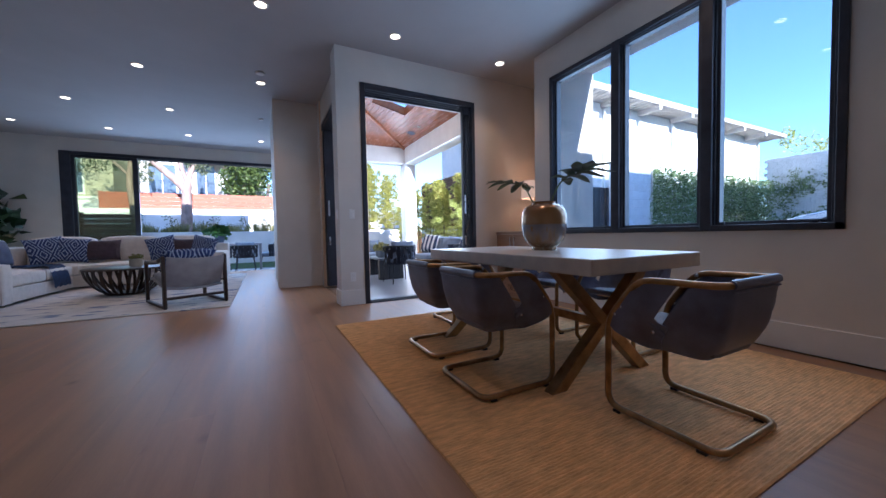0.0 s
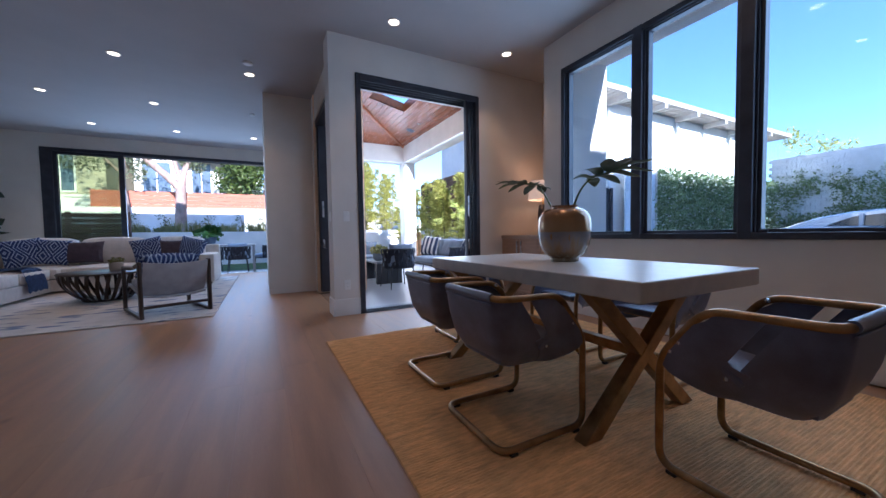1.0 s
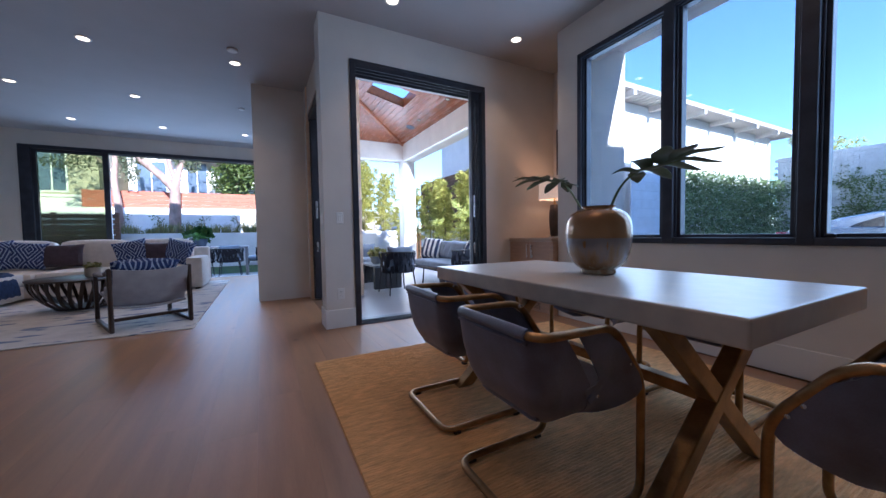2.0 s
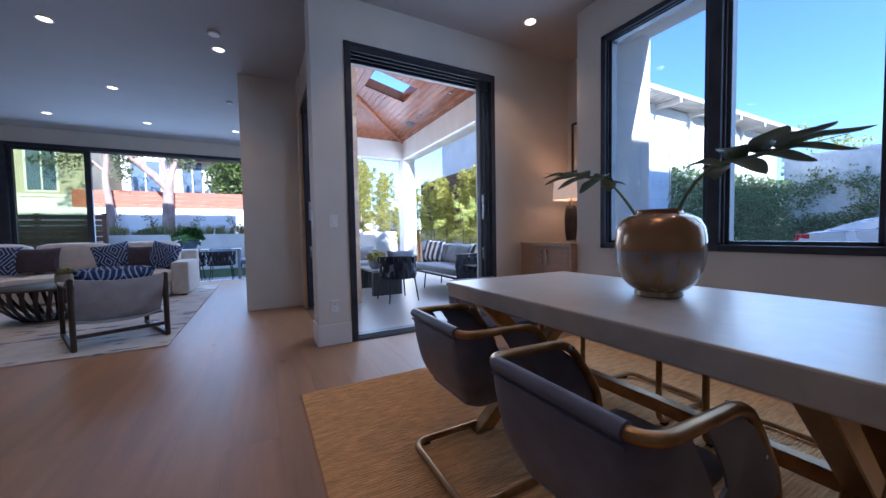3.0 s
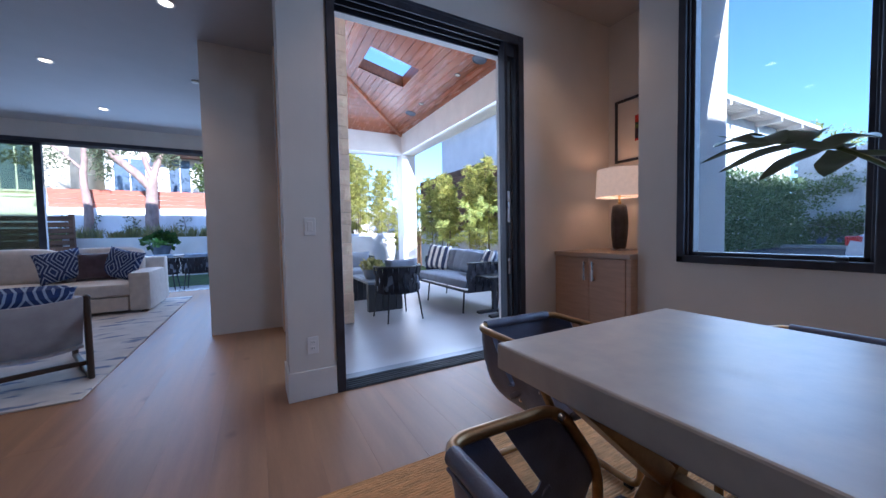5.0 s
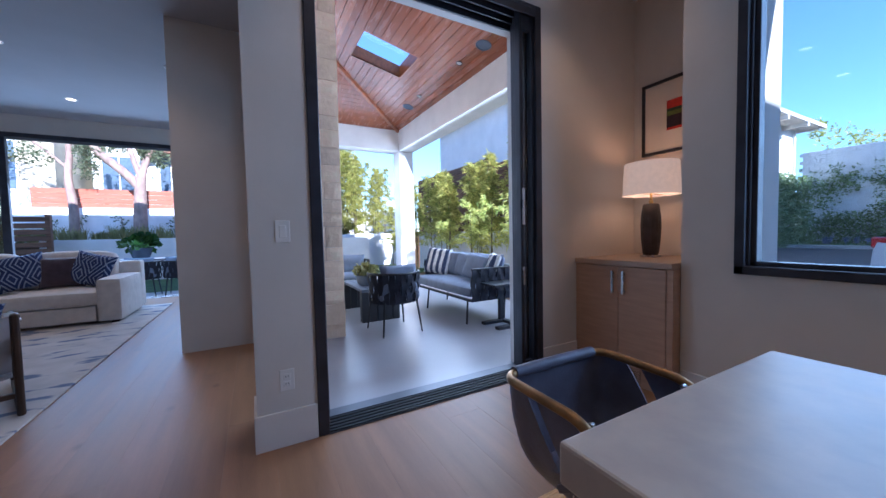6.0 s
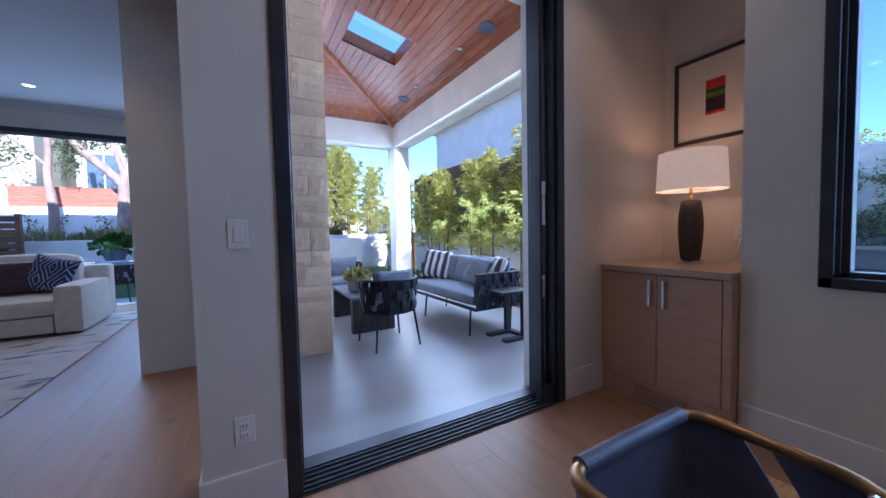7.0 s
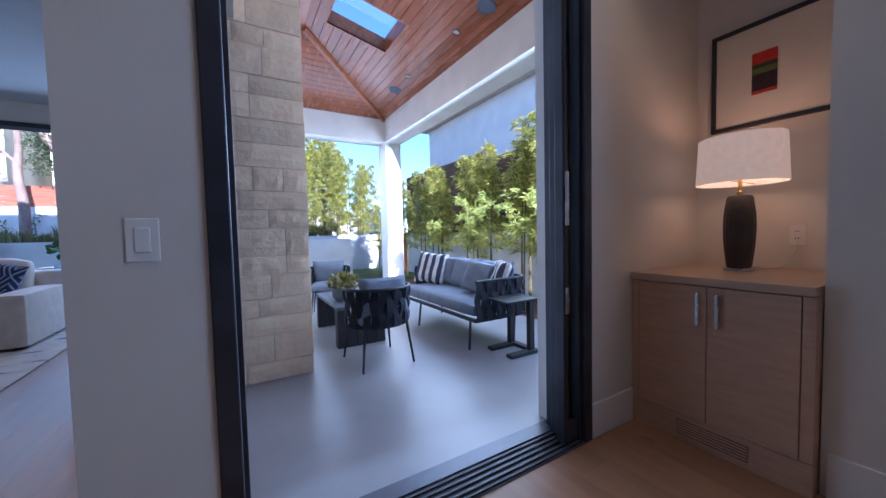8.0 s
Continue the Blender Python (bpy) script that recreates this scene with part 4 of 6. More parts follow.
def throw_blanket():
    bm = bmesh.new()
    n, m = 26, 12
    rows = []
    for i in range(n + 1):
        k = i / n
        x = -3.55 + 0.90 * k
        z = 0.49 if x < -2.76 else 0.49 - (x + 2.76) * 3.2
        x = min(x, -2.70 + 0.01 * math.sin(k * 20))
        rows.append([bm.verts.new((x, 8.75 + 0.55 * j / m + 0.06 * math.sin(k * 5), z + 0.012 * math.sin(j * 1.9 + k * 9) + 0.006 * math.sin(j * 4.1))) for j in range(m + 1)])
    for i in range(n):
        for j in range(m):
            bm.faces.new((rows[i][j], rows[i + 1][j], rows[i + 1][j + 1], rows[i][j + 1]))
    bmesh.ops.solidify(bm, geom=bm.faces[:], thickness=0.02)
    tagged(part("throw_blanket", bm, THROW, smooth=True), "slate blue knitted throw draped over the sofa seat", "blanket")


throw_blanket()


def coffee_table():
    c = thing("coffee_table", pose(-1.66, 8.25, 0.014), "round dark slatted drum coffee table with a glass top", "coffee table")
    part("tabletop", lathe(bmesh.new(), [(0.0, 0.405), (0.53, 0.405), (0.54, 0.412), (0.54, 0.425), (0.53, 0.432), (0.0, 0.432)], 56), WALNUT, c, "polished dark top", smooth=True)
    part("base_ring", lathe(bmesh.new(), [(0.0, 0.0), (0.27, 0.0), (0.29, 0.012), (0.29, 0.03), (0.0, 0.03)], 40), WALNUT, c, smooth=True)
    n = 28
    for k in range(n):
        a = 2 * math.pi * k / n
        pts = []
        for j in range(9):
            t = j / 8
            r = 0.27 + 0.25 * math.sin(t * math.pi / 2) ** 0.8
            th = a + 0.12 * t
            pts.append((r * math.cos(th), r * math.sin(th), 0.02 + 0.385 * t))
        bm = bmesh.new()
        prev = None
        for j, p in enumerate(pts):
            p = Vector(p)
            out = Vector((p.x, p.y, 0)).normalized()
            tan = Vector((-out.y, out.x, 0))
            cur = [bm.verts.new(p + tan * i * 0.021 + out * q * 0.007) for i, q in ((-1, -1), (1, -1), (1, 1), (-1, 1))]
            if prev:
                for i in range(4):
                    bm.faces.new((prev[i], prev[(i + 1) % 4], cur[(i + 1) % 4], cur[i]))
            else:
                bm.faces.new(cur[::-1])
            prev = cur
        bm.faces.new(prev)
        part("slat", bm, WALNUT, c)
    return c


coffee_table()


def leafy(bm, rnd, centre, radius, count, size, up=0.2, thin=1.0, curl=0.25):
    """Many small bent leaves in an uneven clump."""
    c = Vector(centre)
    rx, ry, rz = radius
    for _ in range(count):
        while True:
            p = Vector((rnd.uniform(-1, 1), rnd.uniform(-1, 1), rnd.uniform(-1, 1)))
            if 0.15 < p.length < 1:
                break
        q = c + Vector((p.x * rx, p.y * ry, p.z * rz))
        d = (Vector((rnd.gauss(0, 1), rnd.gauss(0, 1), rnd.gauss(up, 0.7))) + p * 0.8).normalized()
        s = d.cross(Vector((rnd.gauss(0, 1), rnd.gauss(0, 1), rnd.gauss(0, 1)))).normalized()
        ln = size * rnd.uniform(0.6, 1.35)
        wd = ln * 0.26 * thin
        nrm = d.cross(s)
        a = bm.verts.new(q)
        b = bm.verts.new(q + d * ln * 0.5 + s * wd + nrm * curl * wd)
        e = bm.verts.new(q + d * ln * 0.5 - s * wd + nrm * curl * wd)
        f = bm.verts.new(q + d * ln - nrm * curl * ln * 0.3)
        bm.faces.new((a, b, f))
        bm.faces.new((a, f, e))
    return bm


def foliage(name, colour, second, rough=0.5, through=0.25):
    """Leaves that vary from one to the next and let some light through."""
    m = bpy.data.materials.new(name)
    m.use_nodes = True
    n, l = m.node_tree.nodes, m.node_tree.links
    b = n["Principled BSDF"]
    geo, mx = n.new("ShaderNodeNewGeometry"), n.new("ShaderNodeMix")
    mx.data_type = "RGBA"
    mx.inputs[6].default_value, mx.inputs[7].default_value = (*colour, 1), (*second, 1)
    l.new(geo.outputs["Random Per Island"], mx.inputs[0])
    l.new(mx.outputs[2], b.inputs["Base Color"])
    b.inputs["Roughness"].default_value = rough
    tr, ms = n.new("ShaderNodeBsdfTranslucent"), n.new("ShaderNodeMixShader")
    l.new(mx.outputs[2], tr.inputs["Color"])
    ms.inputs[0].default_value = through
    l.new(b.outputs[0], ms.inputs[1])
    l.new(tr.outputs[0], ms.inputs[2])
    l.new(ms.outputs[0], n["Material Output"].inputs["Surface"])
    return m


POT_GREEN = foliage("pot_plant_leaves", (0.03, 0.09, 0.02), (0.09, 0.20, 0.04))
DARK_LEAVES = foliage("dark_fig_leaves", (0.012, 0.03, 0.012), (0.03, 0.06, 0.02), 0.35, 0.1)
SUCCULENT = foliage("olive_succulent_leaves", (0.16, 0.17, 0.05), (0.30, 0.27, 0.10))
CREAM_POT = material("cream_ceramic", (0.62, 0.55, 0.46), 0.5, vary=0.06)
GREY_POT = material("slate_grey_planter", (0.10, 0.12, 0.16), 0.7, vary=0.12, fine=80, bump=0.2)
SOIL = material("dark_soil", (0.05, 0.03, 0.02), 0.95, vary=0.4, scale=30, bump=0.6)


def potted(name, at, label, pot_profile, pot_mat, leaf_mat, clumps, count, size, seed, thin=1.0, stems=0):
    rnd = random.Random(seed)
    p = thing(name, at, label, "plant")
    part("pot", lathe(bmesh.new(), pot_profile, 28), pot_mat, p, smooth=True)
    top = pot_profile[-1]
    part("soil", lathe(bmesh.new(), [(0.0, top[1] - 0.004), (pot_profile[-2][0] * 0.85, top[1] - 0.004), (pot_profile[-2][0] * 0.8, top[1] + 0.012), (0.0, top[1] + 0.02)], 20), SOIL, p)
    bm = bmesh.new()
    for c, r in clumps:
        leafy(bm, rnd, c, r, count, size, 0.5, thin)
    part("leaves", bm, leaf_mat, p)
    for _ in range(stems):
        c, r = clumps[_ % len(clumps)]
        part("stem", tube(bmesh.new(), [(0, 0, top[1]), (c[0] * 0.4, c[1] * 0.4, (c[2] + top[1]) / 2), c], 0.012, 6), STEM, p)
    return p


potted("potted_succulent", pose(-1.54, 8.24, 0.446), "small succulent in a cream pot on the coffee table", [(0.0, 0.0), (0.07, 0.0), (0.085, 0.02), (0.088, 0.13), (0.080, 0.135), (0.0, 0.125)], CREAM_POT, SUCCULENT, [((0, 0, 0.15), (0.07, 0.07, 0.04))], 90, 0.05, 2, 1.5)
potted("fig_tree", pose(-4.55, 11.05, 0), "tall dark-leaved fig tree in a grey pot", [(0.0, 0.0), (0.17, 0.0), (0.22, 0.35), (0.20, 0.36), (0.0, 0.33)], GREY_POT, DARK_LEAVES, [((0, 0, 1.6), (0.42, 0.42, 0.38)), ((0.12, -0.15, 1.2), (0.4, 0.4, 0.3)), ((-0.1, 0.1, 1.0), (0.3, 0.3, 0.25))], 60, 0.26, 7, 2.0, 3)


def lounge_chair():
    c = thing("lounge_chair", pose(-0.45, 6.32, 0.014, 0, 0, 24.3), "low lounge chair, taupe suede sling in a dark walnut frame", "armchair")
    w, d = 0.34, 0.86
    for s in (-1, 1):
        x = s * w
        part("back_leg", boxes(((x - 0.02, -0.03, 0.0), (x + 0.02, 0.035, 0.66)), bevel=0.012), WALNUT, c)
        part("front_leg", boxes(((x - 0.02, d - 0.06, 0.0), (x + 0.02, d, 0.55)), bevel=0.012), WALNUT, c)
        part("runner", boxes(((x - 0.02, 0.03, 0.0), (x + 0.02, d - 0.055, 0.04)), bevel=0.008), WALNUT, c)
        part("armrest", tube(bmesh.new(), rounded([(x, -0.01, 0.64), (x, 0.3, 0.57), (x, d - 0.03, 0.555)], 0.2), 0.024, 10), WALNUT, c, smooth=True)
        part("arm_strap", moved(soft_box(0.075, 0.5, 0.022, 0.01, 0.004), pose(x, 0.42, 0.572, -1, 0, 0)), GREY_LEATHER, c, smooth=True)
    part("cross_rail", boxes(((-w, 0.05, 0.10), (w, 0.085, 0.135)), bevel=0.006), WALNUT, c)
    part("cross_rail", boxes(((-w, d - 0.05, 0.30), (w, d - 0.015, 0.335)), bevel=0.006), WALNUT, c)

    def sling(name, line, half):
        bm = bmesh.new()
        rows = []
        for i, (y, z) in enumerate(line):
            rows.append([bm.verts.new((half * (2 * k / 10 - 1), y - 0.015 * (1 - (2 * k / 10 - 1) ** 2), z - 0.03 * (1 - (2 * k / 10 - 1) ** 2))) for k in range(11)])
        for a, b in zip(rows, rows[1:]):
            for k in range(10):
                bm.faces.new((a[k], a[k + 1], b[k + 1], b[k]))
        bmesh.ops.recalc_face_normals(bm, faces=bm.faces[:])
        bmesh.ops.solidify(bm, geom=bm.faces[:], thickness=0.02)
        return part(name, bm, GREY_LEATHER, c, smooth=True)

    sling("backrest", [(-0.035, 0.655), (-0.03, 0.62), (0.0, 0.52), (0.05, 0.42), (0.10, 0.33), (0.14, 0.27)], w - 0.025)
    sling("seat", [(0.06, 0.26), (0.2, 0.265), (0.4, 0.30), (0.6, 0.34), (0.74, 0.36), (0.77, 0.33)], w - 0.025)
    part("seat_cushion", moved(soft_box(0.6, 0.62, 0.10, 0.04, 0.02), pose(0, 0.42, 0.29, 8, 0, 0)), GREY_LEATHER, c, smooth=True)
    return c


lounge_chair()
throw_pillow(pose(-0.58, 6.62, 0.60, 50, 0, 24.3), 0.62, 0.40, IKAT, "navy and cream patterned pillow lying on the lounge chair", 31)


# ---------------------------------------------------------------- patio
structure("patio_floor", boxes(((-5.2, 11.95, -0.3), (1.62, 12.75, -0.02)), ((1.56, 5.505, -0.3), (4.95, 12.75, -0.02))), CONCRETE, "smooth pale grey concrete patio floor", "floor")
structure("patio_beam", boxes(((4.45, 5.50, 3.17), (4.83, 11.68, 3.68)), ((1.62, 11.30, 3.17), (4.45, 11.68, 3.68))), STUCCO, "white stucco beams under the patio roof", "beam")
structure("patio_column", box((4.45, 11.30, -0.02), (4.83, 11.68, 3.17), 0.008), STUCCO, "square white stucco patio column", "column")
structure("wall_patio_jamb", boxes(((3.185, 5.522, -0.02), (3.40, 5.60, 3.17)), ((3.40, 5.522, -0.02), (4.83, 5.60, 3.17)), ((1.62, 5.53, 2.785), (3.185, 5.60, 3.17)), ((1.62, 5.53, 3.172), (4.45, 5.60, 4.3))), STUCCO, "white stucco outer face of the patio wall", "wall")

PITCH = 0.232
RIDGE_X = 2.5
EX, NY, EZ = 4.47, 11.32, 3.66


def patio_roof():
    """Cedar boards on three slopes, with a skylight in the east one."""
    bm = bmesh.new()
    up = Vector((-PITCH, 0, 1)).normalized()

    def board(c, n):
        lo = [bm.verts.new(p) for p in c]
        hi = [bm.verts.new(Vector(p) + Vector((0, 0, 0.025))) for p in c]
        bm.faces.new(lo)
        bm.faces.new(hi[::-1])
        for k in range(len(c)):
            bm.faces.new((lo[k], hi[k], hi[(k + 1) % len(c)], lo[(k + 1) % len(c)]))

    ze = lambda x: EZ + (EX - x) * PITCH
    zn = lambda y: EZ + (NY - y) * PITCH
    w, g = 0.125, 0.007
    sx0, sx1, sy0, sy1 = 2.74, 3.58, 8.22, 8.98
    x = EX
    while x > RIDGE_X + 0.02:
        x1 = max(RIDGE_X, x - w + g)
        yn0, yn1 = NY - (EX - x), NY - (EX - x1)
        spans = [(5.58, None)]
        if x1 < sx1 and x > sx0:
            spans = [(5.58, sy0), (sy1, None)]
        for a, b in spans:
            e0, e1 = (yn0, yn1) if b is None else (b, b)
            board([(x, a, ze(x)), (x, e0, ze(x)), (x1, e1, ze(x1)), (x1, a, ze(x1))], up)
        x -= w
    y = NY
    while y > NY - (EX - RIDGE_X) + 0.02:
        y1 = y - w + g
        xe0, xe1 = EX - (NY - y), EX - (NY - y1)
        xw = RIDGE_X - (EX - RIDGE_X)
        xw0, xw1 = max(1.63, xw + (NY - y)), max(1.63, xw + (NY - y1))
        board([(xw0, y, zn(y)), (xe0, y, zn(y)), (xe1, y1, zn(y1)), (xw1, y1, zn(y1))], up)
        y -= w
    zw = lambda x: EZ + (EX - RIDGE_X) * PITCH - (RIDGE_X - x) * PITCH
    x = RIDGE_X
    while x > 1.66:
        x1 = max(1.63, x - w + g)
        board([(x, 5.58, zw(x)), (x, NY - (EX - RIDGE_X) + (RIDGE_X - x), zw(x)), (x1, NY - (EX - RIDGE_X) + (RIDGE_X - x1), zw(x1)), (x1, 5.58, zw(x1))], up)
        x -= w
    structure("ceiling_patio", bm, CEDAR_BOARDS, "varnished red cedar boards on the sloping patio ceiling", "ceiling")
    # upper skin that keeps the daylight out, open at the skylight
    t = 0.06
    bm = bmesh.new()
    def quad(c):
        lo = [bm.verts.new(Vector(p) + Vector((0, 0, t))) for p in c]
        hi = [bm.verts.new(Vector(p) + Vector((0, 0, t + 0.1))) for p in c]
        bm.faces.new(lo)
        bm.faces.new(hi[::-1])
        for k in range(len(c)):
            bm.faces.new((lo[k], hi[k], hi[(k + 1) % len(c)], lo[(k + 1) % len(c)]))
    X = 5.2
    a0, a1, b0, b1 = sx0 - 0.04, sx1 + 0.04, sy0 - 0.04, sy1 + 0.04
    top = NY - (EX - RIDGE_X)
    quad([(X, 5.55, ze(X)), (X, b0, ze(X)), (RIDGE_X, b0, ze(RIDGE_X)), (RIDGE_X, 5.55, ze(RIDGE_X))])
    quad([(X, b1, ze(X)), (X, 12.05, ze(X)), (RIDGE_X, top, ze(RIDGE_X)), (RIDGE_X, b1, ze(RIDGE_X))])
    quad([(X, b0, ze(X)), (X, b1, ze(X)), (a1, b1, ze(a1)), (a1, b0, ze(a1))])
    quad([(a0, b0, ze(a0)), (a0, b1, ze(a0)), (RIDGE_X, b1, ze(RIDGE_X)), (RIDGE_X, b0, ze(RIDGE_X))])
    quad([(1.3, 12.05, zn(12.05)), (X, 12.05, zn(12.05)), (RIDGE_X, top, ze(RIDGE_X)), (1.3, top, ze(RIDGE_X))])
    quad([(RIDGE_X, 5.55, ze(RIDGE_X)), (RIDGE_X, top, ze(RIDGE_X)), (1.3, top, zw(1.3)), (1.3, 5.55, zw(1.3))])
    structure("roof_patio", bm, STUCCO, "patio roof deck over the cedar ceiling", "roof")
    # skylight shaft
    s = thing("skylight", pose(0, 0, 0), "square skylight with a cedar-lined shaft", "skylight", kind="structure")
    h = 0.20
    for a, b in (((sx0, sy0), (sx1, sy0)), ((sx1, sy0), (sx1, sy1)), ((sx1, sy1), (sx0, sy1)), ((sx0, sy1), (sx0, sy0))):
        bm = bmesh.new()
        mid = Vector(((sx0 + sx1) / 2, (sy0 + sy1) / 2, 0))
        pts = []
        for q in (a, b):
            o = Vector((q[0], q[1], 0))
            e = o + (o - mid).normalized() * 0.03
            pts += [(o.x, o.y, ze(o.x) - 0.002), (o.x, o.y, ze(o.x) + h), (e.x, e.y, ze(e.x) + h), (e.x, e.y, ze(e.x) + 0.0)]
        v = [bm.verts.new(p) for p in pts]
        for k in range(4):
            bm.faces.new((v[k], v[(k + 1) % 4], v[4 + (k + 1) % 4], v[4 + k]))
        part("shaft_board", bm, CEDAR, s)
    bm = bmesh.new()
    v = [bm.verts.new(p) for p in ((sx0 - .02, sy0 - .02, ze(sx0) + h), (sx1 + .02, sy0 - .02, ze(sx1) + h), (sx1 + .02, sy1 + .02, ze(sx1) + h), (sx0 - .02, sy1 + .02, ze(sx0) + h))]
    bm.faces.new(v)
    bmesh.ops.solidify(bm, geom=bm.faces[:], thickness=0.008)
    part("pane", bm, GLASS, s).visible_shadow = False
    # hip batten along the corner
    a, b = Vector((EX, NY, EZ - 0.012)), Vector((RIDGE_X, NY - (EX - RIDGE_X), EZ + (EX - RIDGE_X) * PITCH - 0.012))
    bm = bmesh.new()
    side = (b - a).cross(Vector((0, 0, 1))).normalized() * 0.05
    v = [bm.verts.new(p + o) for p in (a, b) for o in (-side, side, side * 0.6 + Vector((0, 0, -0.04)), -side * 0.6 + Vector((0, 0, -0.04)))]
    for k in range(4):
        bm.faces.new((v[k], v[(k + 1) % 4], v[4 + (k + 1) % 4], v[4 + k]))
    structure("trim", bm, CEDAR, "cedar batten on the roof hip", "trim")


def island_boards():
    m = material("varnished_cedar_ceiling", (0.28, 0.080, 0.030), 0.26, scale=3, vary=0.12, fine=40, bump=0.05, stretch=(6, 0.7, 6))
    n, l = m.node_tree.nodes, m.node_tree.links
    hsv = [k for k in n if k.bl_idname == "ShaderNodeHueSaturation"][0]
    geo, mr, mul = n.new("ShaderNodeNewGeometry"), n.new("ShaderNodeMapRange"), n.new("ShaderNodeMath")
    mr.inputs[3].default_value, mr.inputs[4].default_value = 0.84, 1.16
    l.new(geo.outputs["Random Per Island"], mr.inputs[0])
    mul.operation = "MULTIPLY"
    l.new(hsv.inputs["Value"].links[0].from_socket, mul.inputs[0])
    l.new(mr.outputs[0], mul.inputs[1])
    l.new(mul.outputs[0], hsv.inputs["Value"])
    return m


CEDAR_BOARDS = island_boards()
patio_roof()


def roof_fitting(name, x, y, r, label, category, lit):
    z = EZ + (EX - x) * PITCH
    f = thing(name, pose(x, y, z, 0, math.degrees(math.atan(PITCH)), 0), label, category, "patio roof fittings")
    part("ring", lathe(bmesh.new(), [(r * 1.12, 0.0), (r * 1.12, -0.008), (r, -0.012), (r * 0.94, -0.004)], 24, caps=False), FRAME if lit else GREY_POT, f, smooth=True)
    part("lens" if lit else "cover", lathe(bmesh.new(), [(0.0, -0.004), (r * 0.95, -0.004), (r * 0.95, 0.0)], 24), CREAM_POT if lit else GREY_POT, f, smooth=True)


for x, y in ((4.11, 7.86), (4.10, 9.30)):
    roof_fitting("patio_downlight", x, y, 0.045, "small dark recessed downlight in the cedar ceiling", "downlight", True)
for x, y in ((4.14, 7.26), (4.12, 9.89)):
    roof_fitting("ceiling_speaker", x, y, 0.10, "round grey speaker set in the cedar ceiling", "speaker", False)


# woven outdoor furniture
def woven_band(parent, line, z0, z1, flare, label="", straps=None):
    """Broad vertical rope straps, each weaving in and out, round an open line of points."""
    pts = [Vector(p) for p in line]
    total = [0.0]
    for a, b in zip(pts, pts[1:]):
        total.append(total[-1] + (b - a).length)
    n = straps or int(total[-1] / 0.062)
    for k in range(n):
        s = total[-1] * (k + 0.5) / n
        i = max(j for j in range(len(total)) if total[j] <= s)
        i = min(i, len(pts) - 2)
        f = (s - total[i]) / max(1e-6, total[i + 1] - total[i])
        p = pts[i].lerp(pts[i + 1], f)
        d = (pts[i + 1] - pts[i]).normalized()
        out = Vector((d.y, -d.x, 0))
        bm = bmesh.new()
        prev = None
        for j in range(9):
            t = j / 8
            wv = 0.016 * math.sin(t * math.pi * 3 + (k % 2) * math.pi)
            tw = 0.72 + 0.28 * abs(math.cos(t * math.pi * 1.5))
            c = Vector((p.x, p.y, z0 + (z1 - z0) * t)) + out * (flare * t + wv) + d * 0.004 * math.sin(t * math.pi * 3 + k)
            cur = [bm.verts.new(c + d * a * 0.036 * tw + out * b * 0.007) for a, b in ((-1, -1), (1, -1), (1, 1), (-1, 1))]
            if prev:
                for q in range(4):
                    bm.faces.new((prev[q], prev[(q + 1) % 4], cur[(q + 1) % 4], cur[q]))
            else:
                bm.faces.new(cur[::-1])
            prev = cur
        bm.faces.new(prev)
        part("strap", bm, ROPE, parent, label, smooth=True)


def patio_chair(at, label):
    """A tub chair of woven rope; faces +y."""
    c = thing("patio_chair", at, label, "chair", "patio chairs")
    r = 0.29
    arc = [(r * math.cos(a), r * math.sin(a) * 0.95) for a in [radians(170 + 200 * k / 24) for k in range(25)]]
    arc = [(x, y, 0) for x, y in arc]
    part("top_rail", tube(bmesh.new(), [(x * 1.06, y * 1.06, 0.70) for x, y, _ in arc], 0.014, 8), OUT_METAL, c, smooth=True)
    part("seat_frame", tube(bmesh.new(), [(0.26 * math.cos(radians(15 * k)), 0.26 * math.sin(radians(15 * k)), 0.37) for k in range(24)], 0.014, 8, closed=True), OUT_METAL, c, smooth=True)
    woven_band(c, [(x * 0.97, y * 0.97, 0) for x, y, _ in arc], 0.36, 0.71, 0.02)
    for x, y in ((-0.2, 0.22), (0.2, 0.22), (-0.2, -0.2), (0.2, -0.2)):
        part("leg", tube(bmesh.new(), [(x, y, 0.38), (x * 1.22, y * 1.22, 0.0)], lambda k: 0.014 - 0.004 * k, 8), OUT_METAL, c, smooth=True)
    part("seat_cushion", moved(soft_box(0.48, 0.48, 0.10, 0.045, 0.02), pose(0, 0.02, 0.38)), OUT_CUSHION, c, smooth=True)
    part("back_cushion", moved(pillow(0.46, 0.34, 0.14, 10, 0.05, 4), pose(0, -0.17, 0.63, -12, 0, 0)), OUT_CUSHION, c, smooth=True)
    return c


CH = "navy woven rope patio chair with blue-grey cushions on slim metal legs"
first_patio_chair = patio_chair(pose(2.67, 7.12, -0.02, 0, 0, 3), CH)
copy_thing(first_patio_chair, pose(2.72, 9.35, -0.02, 0, 0, 165))


